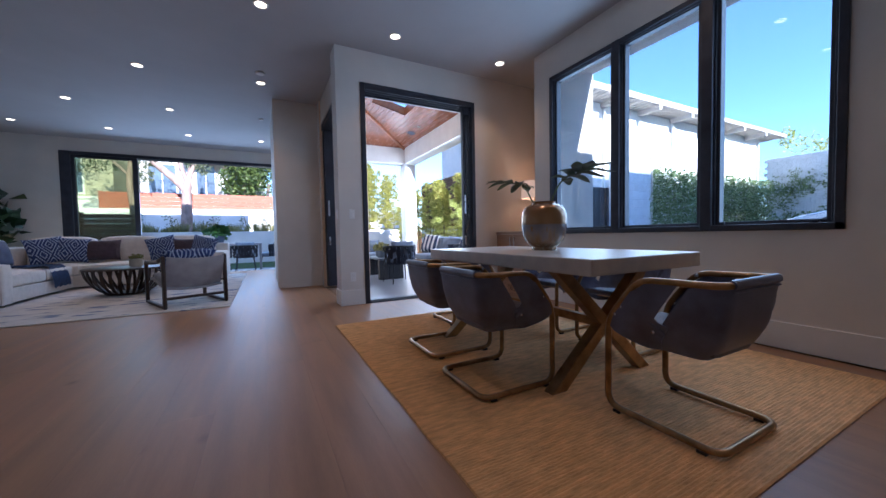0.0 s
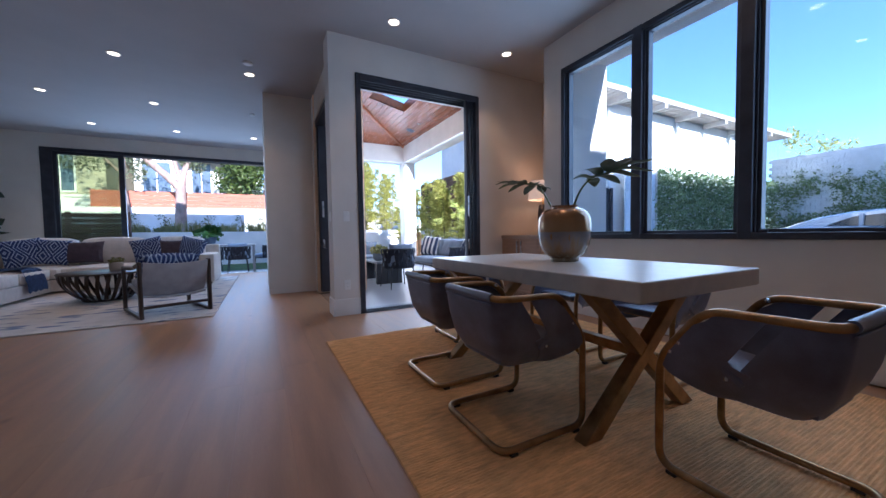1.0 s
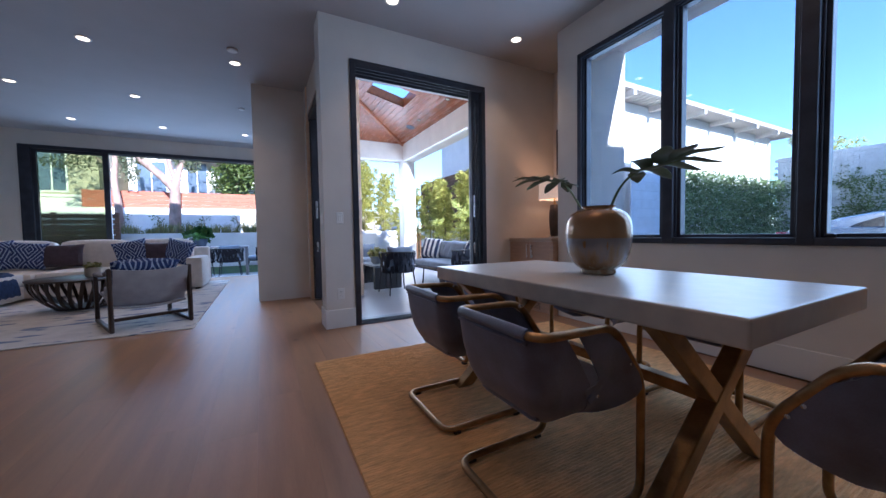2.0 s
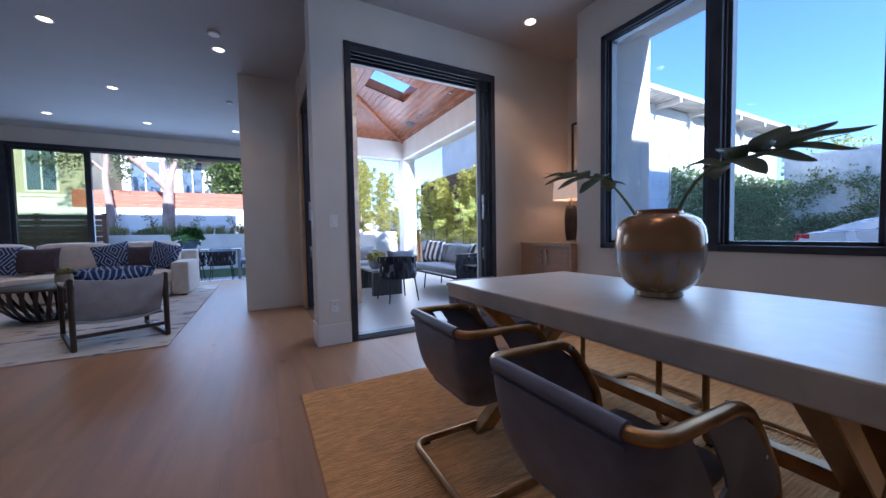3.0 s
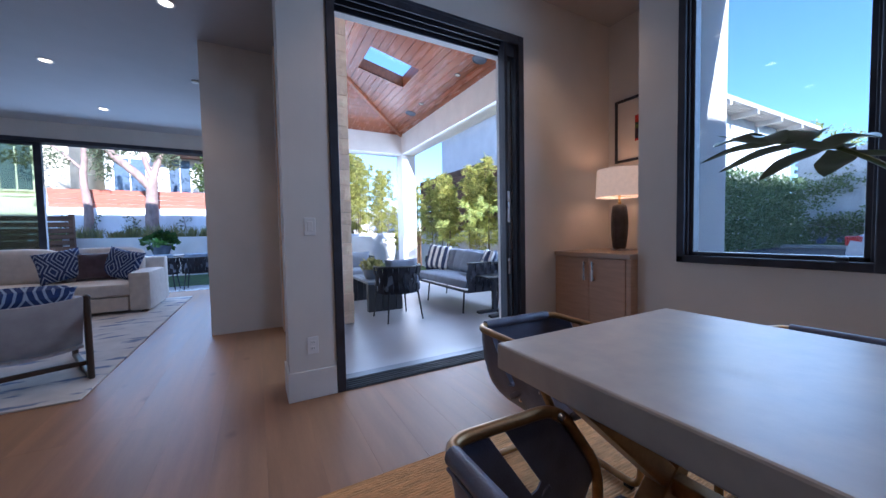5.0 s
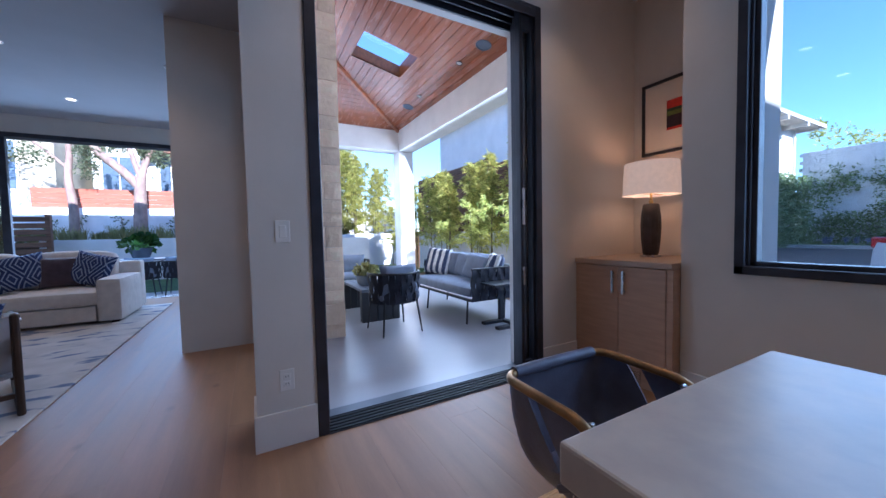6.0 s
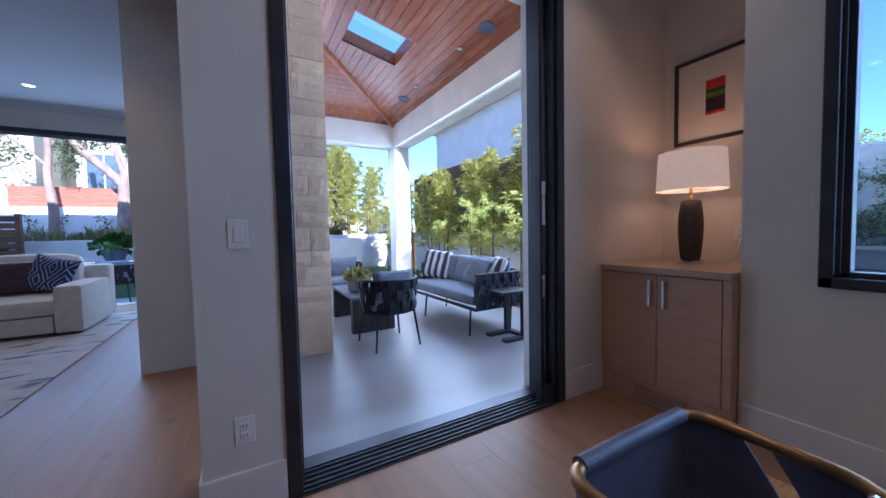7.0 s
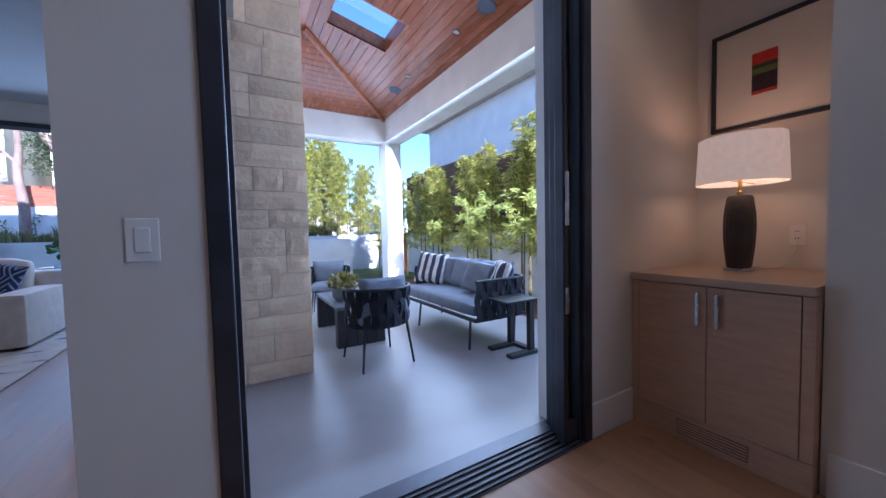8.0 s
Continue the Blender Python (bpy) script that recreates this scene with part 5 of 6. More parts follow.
def patio_sofa():
    s = thing("patio_sofa", pose(0, 0, -0.02), "long navy rope patio sofa with blue-grey cushions", "sofa")
    line = rounded([(3.52, 6.72, 0), (4.22, 6.72, 0), (4.22, 8.50, 0), (3.75, 8.50, 0)], 0.18)
    part("top_rail", tube(bmesh.new(), [(p.x, p.y, 0.70) for p in line], 0.014, 8), OUT_METAL, s, smooth=True)
    part("seat_frame", boxes(((3.50, 6.72, 0.30), (4.22, 6.76, 0.335)), ((3.50, 8.46, 0.30), (4.22, 8.50, 0.335)), ((3.50, 6.76, 0.30), (3.54, 8.46, 0.335)), ((4.18, 6.76, 0.30), (4.22, 8.46, 0.335)), bevel=0.008), OUT_METAL, s)
    woven_band(s, line, 0.30, 0.71, 0.0)
    for x, y in ((3.55, 6.86), (3.55, 7.95), (4.14, 6.86), (4.14, 8.38)):
        part("leg", tube(bmesh.new(), [(x, y, 0.31), (x - 0.02, y + (0.03 if y > 7 else -0.0), 0.0)], 0.013, 8), OUT_METAL, s, smooth=True)
    part("seat_cushion", moved(soft_box(0.66, 1.70, 0.14, 0.05, 0.02, 8), pose(3.84, 7.61, 0.335)), OUT_CUSHION, s, smooth=True)
    for i, y in enumerate((7.10, 7.62, 8.14)):
        part("back_cushion", moved(pillow(0.58, 0.40, 0.20, 10, 0.05, 11 + i), pose(4.05, y, 0.66, -14, 0, -90)), OUT_CUSHION, s, smooth=True)
    return s


patio_sofa()
throw_pillow(pose(3.86, 8.22, 0.68, -18, 6, -60), 0.46, 0.44, STRIPE, "navy and white striped pillow on the patio sofa", 41)
throw_pillow(pose(3.98, 6.92, 0.66, -20, 0, -115), 0.44, 0.40, STRIPE, "navy and white striped pillow on the patio sofa", 42)
throw_pillow(pose(3.90, 7.18, 0.65, -22, 8, -80), 0.42, 0.38, OUT_CUSHION, "plain blue-grey pillow on the patio sofa", 43)


def patio_table():
    t = thing("patio_table", pose(0.02, 0.13, -0.02), "low dark slatted outdoor coffee table", "coffee table")
    for k in range(5):
        part("top_slat", box((2.40 + k * 0.105, 7.50, 0.40), (2.40 + k * 0.105 + 0.098, 8.60, 0.435), 0.004), GREY_POT, t)
        for y in (7.50, 8.50):
            part("side_slat", box((2.40 + k * 0.105, y, 0.0), (2.40 + k * 0.105 + 0.098, y + 0.10, 0.398), 0.004), OUT_METAL, t)
    return t


patio_table()
potted("potted_succulent", pose(2.60, 8.02, 0.415), "olive succulent in a slate grey bowl on the patio table", [(0.0, 0.0), (0.09, 0.0), (0.13, 0.05), (0.135, 0.15), (0.125, 0.155), (0.0, 0.14)], GREY_POT, SUCCULENT, [((0, 0, 0.20), (0.17, 0.17, 0.07))], 220, 0.07, 12, 1.6)


def side_table():
    t = thing("side_table", pose(0.14, 0.27, -0.02), "charcoal metal C-shaped side table beside the patio sofa", "side table")
    part("tabletop", box((3.50, 6.14, 0.515), (3.92, 6.50, 0.535), 0.003), OUT_METAL, t)
    part("upright", box((3.80, 6.44, 0.02), (3.86, 6.49, 0.515), 0.004), OUT_METAL, t)
    part("upright", box((3.80, 6.16, 0.02), (3.86, 6.21, 0.515), 0.004), OUT_METAL, t)
    part("base", boxes(((3.55, 6.42, 0.0), (3.90, 6.50, 0.035)), ((3.55, 6.14, 0.0), (3.90, 6.22, 0.035)), ((3.83, 6.22, 0.0), (3.90, 6.42, 0.035)), bevel=0.004), OUT_METAL, t)


side_table()


# split-stone chimney face
def chimney_stones():
    core = structure("wall_chimney", box((1.28, 7.21, -0.02), (2.07, 9.38, 4.2)), STUCCO, "cream split limestone chimney on the patio", "chimney")
    rnd = random.Random(21)
    cache = {}

    def stone(w, h, variant):
        key = (round(w, 2), round(h, 2), variant)
        if key not in cache:
            bm = bmesh.new()
            nx, nz = 5, 3
            g = [[bm.verts.new((w * i / nx, -0.03 - (0.0 if i in (0, nx) or j in (0, nz) else 0.004 + 0.014 * abs(noise.noise(Vector((i * 0.9 + variant * 7, j * 1.1, w * 9))))), h * j / nz)) for i in range(nx + 1)] for j in range(nz + 1)]
            for j in range(nz):
                for i in range(nx):
                    bm.faces.new((g[j][i], g[j][i + 1], g[j + 1][i + 1], g[j + 1][i]))
            border = [e for e in bm.edges if e.is_boundary]
            r = bmesh.ops.extrude_edge_only(bm, edges=border)
            for v in [q for q in r["geom"] if isinstance(q, bmesh.types.BMVert)]:
                v.co.y = 0.0
            cache[key] = mesh_of("stone", bm, STONE)
        return cache[key]

    z = -0.02
    row = 0
    while z < 4.1:
        h = rnd.choice((0.15, 0.19, 0.23))
        for face in (0, 1):
            length = 0.82 if face == 0 else 2.19
            x = 0.0
            while x < length - 0.02:
                w = min(round(rnd.uniform(0.22, 0.52), 1) + 0.02, length - x)
                if length - x - w < 0.12:
                    w = length - x
                ob = new("stone", stone(w - 0.004, h - 0.004, rnd.randrange(3)))
                ob.parent = core
                push = rnd.uniform(0.0, 0.008)
                ob.matrix_basis = pose(1.28 + x, 7.21 - push, z) if face == 0 else pose(2.07 + push, 7.20 + x, z, 0, 0, 90)
                x += w
        z += h
        row += 1


chimney_stones()


# ---------------------------------------------------------------- garden and street
GRASS = material("lawn", (0.075, 0.12, 0.03), 0.9, scale=6, vary=0.3, fine=90, bump=0.6)
EARTH = material("dry_earth", (0.20, 0.15, 0.10), 0.95, scale=5, vary=0.3, fine=40, bump=0.5)
MULCH = material("brown_mulch", (0.13, 0.07, 0.035), 0.95, scale=20, vary=0.4, fine=60, bump=0.9, dist=0.02)
ASPHALT = material("grey_asphalt", (0.06, 0.06, 0.062), 0.9, scale=3, vary=0.2, fine=150, bump=0.3)
DRIVE = material("pale_driveway_concrete", (0.42, 0.40, 0.37), 0.85, scale=2, vary=0.12, fine=90, bump=0.2)
WHITE_WALL = material("white_garden_render", (0.78, 0.78, 0.79), 0.9, scale=2, vary=0.06, fine=120, bump=0.2)
RED_FENCE = material("red_stained_fence_board", (0.36, 0.11, 0.065), 0.7, scale=4, vary=0.2, stretch=(0.6, 1, 8), piece=0.15, bump=0.2)
BROWN_FENCE = material("brown_stained_fence_slat", (0.17, 0.085, 0.05), 0.7, scale=4, vary=0.25, stretch=(0.6, 0.6, 8), piece=0.2, bump=0.2)
# olive beige: the upper storey's weaker light is put into this colour
DIMMED_RENDER = material("dimmed_olive_render", (0.47, 0.43, 0.33), 0.9, scale=1.5, vary=0.06, fine=60, bump=0.1)
HOUSE_WHITE = material("white_house_render", (0.80, 0.79, 0.77), 0.9, scale=1.5, vary=0.05, fine=60, bump=0.1)
BRICK_WHITE = material("white_painted_brick", (0.70, 0.71, 0.73), 0.85, scale=3, vary=0.08, piece=0.06, bump=0.25)
EAVE = material("beige_painted_eave", (0.55, 0.50, 0.46), 0.8, scale=4, vary=0.1, bump=0.1)
PANE_BLUE = material("dark_window_glass", (0.10, 0.14, 0.20), 0.08, vary=0.1, bump=0)
BARK = material("pale_smooth_bark", (0.30, 0.215, 0.185), 0.85, scale=5, vary=0.25, fine=40, bump=0.6, stretch=(1, 1, 0.4), dist=0.02)
CANE = material("bamboo_cane", (0.17, 0.14, 0.07), 0.6, scale=9, vary=0.25)
BAMBOO = foliage("bamboo_leaves", (0.20, 0.26, 0.06), (0.76, 0.70, 0.22), 0.6, 0.5)
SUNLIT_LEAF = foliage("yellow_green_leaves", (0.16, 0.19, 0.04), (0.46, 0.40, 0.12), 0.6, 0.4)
OLIVE = foliage("olive_grey_leaves", (0.07, 0.10, 0.055), (0.17, 0.19, 0.11), 0.5, 0.25)
TREE_GREEN = foliage("tree_leaves", (0.025, 0.055, 0.015), (0.11, 0.15, 0.03), 0.5, 0.2)
HEDGE = foliage("hedge_leaves", (0.09, 0.15, 0.06), (0.27, 0.34, 0.15), 0.8, 0.15)
TUFT = foliage("grass_tuft_blades", (0.10, 0.13, 0.035), (0.36, 0.31, 0.13), 0.7, 0.2)
BLOSSOM = foliage("blue_flowers", (0.13, 0.17, 0.34), (0.28, 0.32, 0.52), 0.7, 0.2)

structure("ground", box((-400, -400, -0.9), (400, 400, -0.35)), EARTH, "dry earth reaching the horizon", "ground")
structure("lawn", box((-9.5, 12.75, -0.5), (6.2, 15.95, -0.04)), GRASS, "short green lawn behind the house", "lawn")
structure("planting_strip", box((4.95, 5.0, -0.5), (6.2, 12.75, -0.06)), MULCH, "brown bark mulch bed beside the patio", "planting bed")
structure("retaining_wall", box((-3.6, 15.95, -0.4), (6.2, 16.2, 1.15), 0.01), WHITE_WALL, "low white rendered retaining wall", "wall")
structure("planting_bed", box((-9.5, 16.2, -0.4), (9.0, 25.0, 1.06)), MULCH, "raised planting bed behind the white wall", "planting bed")
structure("boundary_wall", box((-13, 24.98, 0.5), (10, 25.2, 2.62)), WHITE_WALL, "tall white rendered boundary wall", "wall")
structure("garden_wall", boxes(((6.2, 6.3, -0.4), (6.38, 14.0, 1.16)), ((1.4, 13.6, -0.4), (4.3, 13.78, 1.06)), ((4.12, 13.78, -0.4), (4.3, 15.94, 1.06))), WHITE_WALL, "low white rendered garden wall", "wall")
structure("driveway", box((4.62, -30, -0.4), (14.0, 10.2, -0.08)), DRIVE, "pale concrete drive beside the house", "driveway")
structure("road", box((14.0, -40, -0.4), (23.2, 10.2, 0.10)), ASPHALT, "grey asphalt side street", "road")
structure("kerb", box((23.2, -40, -0.4), (23.5, 10.2, 0.24), 0.02), DRIVE, "pale concrete kerb", "kerb")
structure("verge", box((23.5, -40, -0.4), (26.0, 10.2, 0.22)), GRASS, "green grass verge before the hedge", "lawn")


def board_fence(name, at, length, z0, z1, boards, mat, label, gap=0.02, posts=(), depth=0.03):
    f = thing(name, at, label, "fence")
    h = (z1 - z0) / boards
    for k in range(boards):
        part("board", box((0, 0, z0 + k * h), (length, depth, z0 + (k + 1) * h - gap), 0.004), mat, f)
    for x in posts:
        part("post", box((x - 0.05, depth + 0.002, min(z0, 0) - 0.3 if z0 < 0.5 else z0 - 0.1), (x + 0.05, depth + 0.10, z1 + 0.02), 0.005), mat, f)
    return f


board_fence("red_fence", pose(-7.2, 25.06, 0), 9.5, 2.60, 3.50, 4, RED_FENCE, "red-stained horizontal board fence on the white wall", gap=0.008, posts=(0.1, 2.4, 4.8, 7.2, 9.4))
board_fence("slat_fence", pose(-9.0, 15.6, 0), 5.75, -0.3, 1.78, 13, BROWN_FENCE, "brown horizontal slat garden fence", gap=0.035, posts=(0.1, 1.5, 2.9, 4.3, 5.7))
board_fence("tall_fence", pose(6.62, 14.9, 0, 0, 0, -90), 4.3, -0.2, 3.05, 17, BROWN_FENCE, "tall brown board fence behind the bamboo", gap=0.006, posts=(0.1, 2.2, 4.2))
board_fence("tall_fence", pose(6.62, 10.58, 0, 0, 0, -90), 4.2, -0.2, 2.85, 16, BROWN_FENCE, "tall brown board fence behind the bamboo", gap=0.006, posts=(0.1, 2.1, 4.1))


def clump_tree(name, at, label, trunk_lines, clumps, count, size, leaf_mat, seed, thin=1.0, bark=None):
    rnd = random.Random(seed)
    t = thing(name, at, label, "tree")
    for i, (line, r0, r1) in enumerate(trunk_lines):
        fine = rounded(line, 0.6, n=4)
        part("trunk" if i == 0 else "limb", tube(bmesh.new(), fine, lambda k, a=r0, b=r1: a + (b - a) * k, 12), bark or BARK, t, smooth=True)
    bm = bmesh.new()
    for c, r in clumps:
        leafy(bm, rnd, c, r, count, size, 0.0, thin)
    part("crown", bm, leaf_mat, t)
    return t


clump_tree("garden_tree", pose(-3.36, 24.1, 1.0) @ Matrix.Scale(1.1, 4), "large pale-barked garden tree with forked limbs",
           [([(0, 0, 0), (0.02, 0, 1.2), (0.06, 0, 2.2), (0.1, 0, 2.75)], 0.25, 0.19), ([(0.06, 0, 2.3), (-0.5, 0.1, 3.0), (-1.35, 0.1, 3.75), (-1.7, 0, 5.2), (-1.8, 0, 6.5)], 0.18, 0.11),
            ([(0.08, 0, 2.4), (0.2, 0, 3.1), (0.55, 0.1, 4.2), (0.7, 0.2, 6.0)], 0.15, 0.09), ([(0.1, 0, 2.7), (-0.15, 0, 3.6), (-0.4, 0.1, 4.9), (-0.5, 0, 6.2)], 0.11, 0.06)],
           [((0.35, 0.2, 4.2), (0.45, 0.4, 0.55)), ((0.75, 0.1, 3.6), (0.32, 0.3, 0.42)), ((-0.75, 0.3, 4.0), (0.5, 0.4, 0.3)), ((0.3, 0.1, 3.75), (0.28, 0.3, 0.3)), ((-1.2, 0.3, 5.3), (0.9, 0.7, 0.5)), ((0.9, 0.3, 5.2), (0.8, 0.7, 0.6)), ((-0.2, 0.3, 6.2), (1.6, 1.0, 0.6)), ((-2.4, 0.4, 5.8), (1.0, 0.8, 0.6))], 330, 0.13, OLIVE, 1)
clump_tree("garden_tree", pose(-5.63, 24.2, 1.0) @ Matrix.Scale(1.1, 4), "slim pale-barked tree with sparse olive leaves",
           [([(0, 0, 0), (0.05, 0, 1.5), (-0.1, 0, 2.6), (0.05, 0, 3.6), (-0.15, 0, 5.4)], 0.16, 0.09), ([(0.0, 0, 2.9), (-0.8, 0, 3.8), (-1.6, 0.1, 4.4)], 0.06, 0.03)],
           [((-1.5, 0.1, 3.9), (0.7, 0.5, 0.4)), ((-0.95, 0.0, 3.35), (0.6, 0.4, 0.32)), ((0.5, 0.0, 3.0), (0.35, 0.3, 0.45)), ((-1.9, 0.1, 3.3), (0.55, 0.4, 0.28)), ((0.55, 0.1, 3.75), (0.5, 0.4, 0.3)), ((-0.7, 0.0, 4.5), (0.8, 0.5, 0.35)), ((0.6, 0.0, 3.6), (0.45, 0.4, 0.7)), ((-2.3, 0.2, 4.8), (0.7, 0.5, 0.4)), ((0.2, 0.2, 5.0), (1.0, 0.6, 0.5))], 260, 0.12, OLIVE, 2)
for i, (x, y, s, h) in enumerate(((0.6, 27.5, 1.0, 0.0), (2.9, 28.5, 1.15, 0.3), (-0.9, 28.5, 0.7, -0.6), (5.5, 29, 1.2, 0.3))):
    clump_tree("garden_tree", pose(x, y, 0.6), "dense dark green broadleaf tree behind the fence", [([(0, 0, -0.9), (0, 0, 2.2), (0.2, 0, 4.0)], 0.2, 0.1)],
               [((0, 0, 3.9 + h), (1.5 * s, 1.3, 1.1 * s)), ((-0.9 * s, 0.2, 4.8 + h), (1.1 * s, 1.1, 0.9)), ((1.0 * s, 0, 5.2 + h), (1.2 * s, 1.1, 1.0)), ((0.1, 0, 6.3 + h), (1.4 * s, 1.2, 1.1))], 700, 0.19, TREE_GREEN, 10 + i, 1.3)


def leaf_star(bm, rnd, c, out, count, size):
    """A tuft of long narrow leaves that fan out from a twig's end and droop."""
    for _ in range(count):
        d = (out * 0.7 + Vector((rnd.gauss(0, 0.75), rnd.gauss(0, 0.75), rnd.gauss(0.1, 0.55)))).normalized()
        s = d.cross(Vector((rnd.gauss(0, 0.5), rnd.gauss(0, 0.5), 1))).normalized()
        ln = size * rnd.uniform(0.6, 1.3)
        wd = ln * 0.062
        q = c + Vector((rnd.gauss(0, 0.02), rnd.gauss(0, 0.02), rnd.gauss(0, 0.02)))
        mid = q + d * ln * 0.55 + Vector((0, 0, -0.06 * ln))
        v = [bm.verts.new(k) for k in (q, mid + s * wd, q + d * ln + Vector((0, 0, -0.3 * ln)), mid - s * wd)]
        bm.faces.new((v[0], v[1], v[2]))
        bm.faces.new((v[0], v[2], v[3]))


def bamboo_clump(seed, low):
    rnd = random.Random(seed)
    t = thing("bamboo", pose(0, 0, 0), "feathery yellow-green bamboo growing beside the garden wall", "bamboo", "bamboo row")
    bm = bmesh.new()
    for k in range(2):
        x, y, h = rnd.uniform(-0.2, 0.2), rnd.uniform(-0.25, 0.25), rnd.uniform(2.5, 3.3)
        lx, ly = rnd.uniform(-0.2, 0.15), rnd.uniform(-0.2, 0.2)
        part("cane", tube(bmesh.new(), [(x, y, 0), (x + lx * 0.2, y + ly * 0.2, h * 0.5), (x + lx, y + ly, h)], lambda q: 0.021 - 0.015 * q, 6), CANE, t)
        for q in range(34):
            f = low + (1.02 - low) * ((q + rnd.random()) / 34) ** 0.8
            a = rnd.uniform(0, 6.28)
            reach = (0.46 - 0.34 * max(0, f - 0.45) / 0.55) * rnd.uniform(0.45, 1.1)
            root = Vector((x + lx * f * f, y + ly * f * f, h * min(f, 1.0)))
            out = Vector((math.cos(a), math.sin(a), 0.55)).normalized()
            for g, n in ((0.4, 10), (0.72, 14), (1.0, 18)):
                leaf_star(bm, rnd, root + out * reach * g + Vector((0, 0, -0.10 * g * g)), out, n, 0.15)
    part("leaves", bm, BAMBOO, t)
    return t


clumps = [bamboo_clump(31, 0.34), bamboo_clump(32, 0.30), bamboo_clump(33, 0.36)]
full_clumps = [bamboo_clump(34, 0.04), bamboo_clump(35, 0.06)]
# beside the patio, then in the raised bed behind the low wall
spots = [(5.55, 7.3, 0.86), (5.65, 8.15, 0.90), (5.5, 8.95, 0.84), (5.7, 9.75, 0.88), (5.55, 10.55, 0.80), (5.7, 11.35, 0.82), (5.6, 12.2, 0.84), (5.65, 13.0, 0.86), (4.95, 13.1, 0.66), (5.6, 6.5, 0.9), (5.85, 8.55, 0.84), (5.85, 10.1, 0.84), (5.85, 11.7, 0.82), (5.8, 7.7, 0.86), (5.35, 9.4, 0.70)]
bed = [(2.3, 17.2, 1.1), (2.9, 16.8, 1.05), (3.4, 17.3, 1.15), (3.9, 16.7, 1.16), (4.35, 17.2, 1.14), (4.8, 16.6, 1.02), (5.2, 17.1, 0.96), (5.7, 16.7, 0.88), (6.1, 17.2, 0.86), (6.6, 16.8, 0.74), (3.1, 17.9, 1.2), (4.1, 17.9, 1.2), (5.0, 17.8, 1.06), (2.6, 16.5, 0.8), (3.6, 16.45, 0.86), (4.5, 16.4, 0.8), (5.4, 16.4, 0.74), (4.6, 17.7, 1.1), (5.9, 17.8, 0.96)]
rnd = random.Random(5)
for i, (x, y, scale) in enumerate(spots + bed):
    scale *= rnd.uniform(0.97, 1.09)
    m = pose(x, y, -0.08 if i < len(spots) else 1.05, 0, 0, rnd.uniform(0, 360))
    k = i - len(spots)
    src = clumps[i % 3] if k < 0 else full_clumps[k % 2]
    if i < 3 or 0 <= k < 2:
        src.matrix_basis = m @ Matrix.Scale(scale, 4)
    else:
        made = copy_thing(src, m)
        made.matrix_basis = m @ Matrix.Scale(scale, 4)


def tufts(name, x0, x1, y0, y1, z, count, h, mat, label, seed, category="grass"):
    rnd = random.Random(seed)
    bm = bmesh.new()
    for _ in range(count):
        cx, cy, hh = rnd.uniform(x0, x1), rnd.uniform(y0, y1), h * rnd.uniform(0.5, 1.2)
        for _ in range(22):
            a, lean = rnd.uniform(0, 6.28), rnd.uniform(0.1, 0.55)
            d = Vector((math.cos(a), math.sin(a), 0))
            s = Vector((-d.y, d.x, 0)) * 0.007
            b = Vector((cx, cy, z)) + d * rnd.uniform(0, 0.06)
            m1 = b + d * hh * lean * 0.5 + Vector((0, 0, hh * 0.65))
            t = b + d * hh * lean + Vector((0, 0, hh * rnd.uniform(0.8, 1.0)))
            v = [bm.verts.new(p) for p in (b - s, b + s, m1 + s, m1 - s, t)]
            bm.faces.new((v[0], v[1], v[2], v[3]))
            bm.faces.new((v[3], v[2], v[4]))
    return tagged(part(name, bm, mat), label, category, kind="stuff")


tufts("ornamental_grass", -9, 5, 16.4, 17.6, 1.06, 170, 0.5, TUFT, "feathery yellow-green ornamental grass above the white wall", 3)
tufts("ornamental_grass", -9, 5, 18.5, 23.5, 1.06, 150, 0.55, TUFT, "feathery yellow-green ornamental grass in the raised bed", 4)


def wall_vine(x, seed):
    rnd = random.Random(seed)
    v = thing("climbing_plant", pose(x, 24.9, 1.06), "small dark climber on the white boundary wall", "plant", "climbers on the wall")
    part("stem", tube(bmesh.new(), [(0, 0, 0), (0.05, -0.02, 0.5), (-0.03, 0, 1.1)], 0.015, 6), BARK, v)
    bm = bmesh.new()
    for k in range(5):
        leafy(bm, rnd, (rnd.uniform(-0.2, 0.2), -0.06, 0.25 + k * 0.2), (0.18, 0.08, 0.16), 16, 0.1, 0.2, 1.4)
    part("leaves", bm, TREE_GREEN, v)


for i, x in enumerate((-6.6, -5.6, -4.2, -2.2, -0.6, 0.5)):
    wall_vine(x, i)


# outdoor dining set beyond the garden door
def outdoor_dining():
    t = thing("outdoor_table", pose(-0.45, 12.35, -0.02), "pale grey outdoor dining table on the terrace", "table")
    part("tabletop", box((-0.75, -0.32, 0.72), (0.75, 0.32, 0.76), 0.004), CONCRETE, t)
    for x in (-0.71, 0.71):
        for y in (-0.28, 0.28):
            part("leg", box((x - 0.03, y - 0.03, 0), (x + 0.03, y + 0.03, 0.72), 0.003), CONCRETE, t)


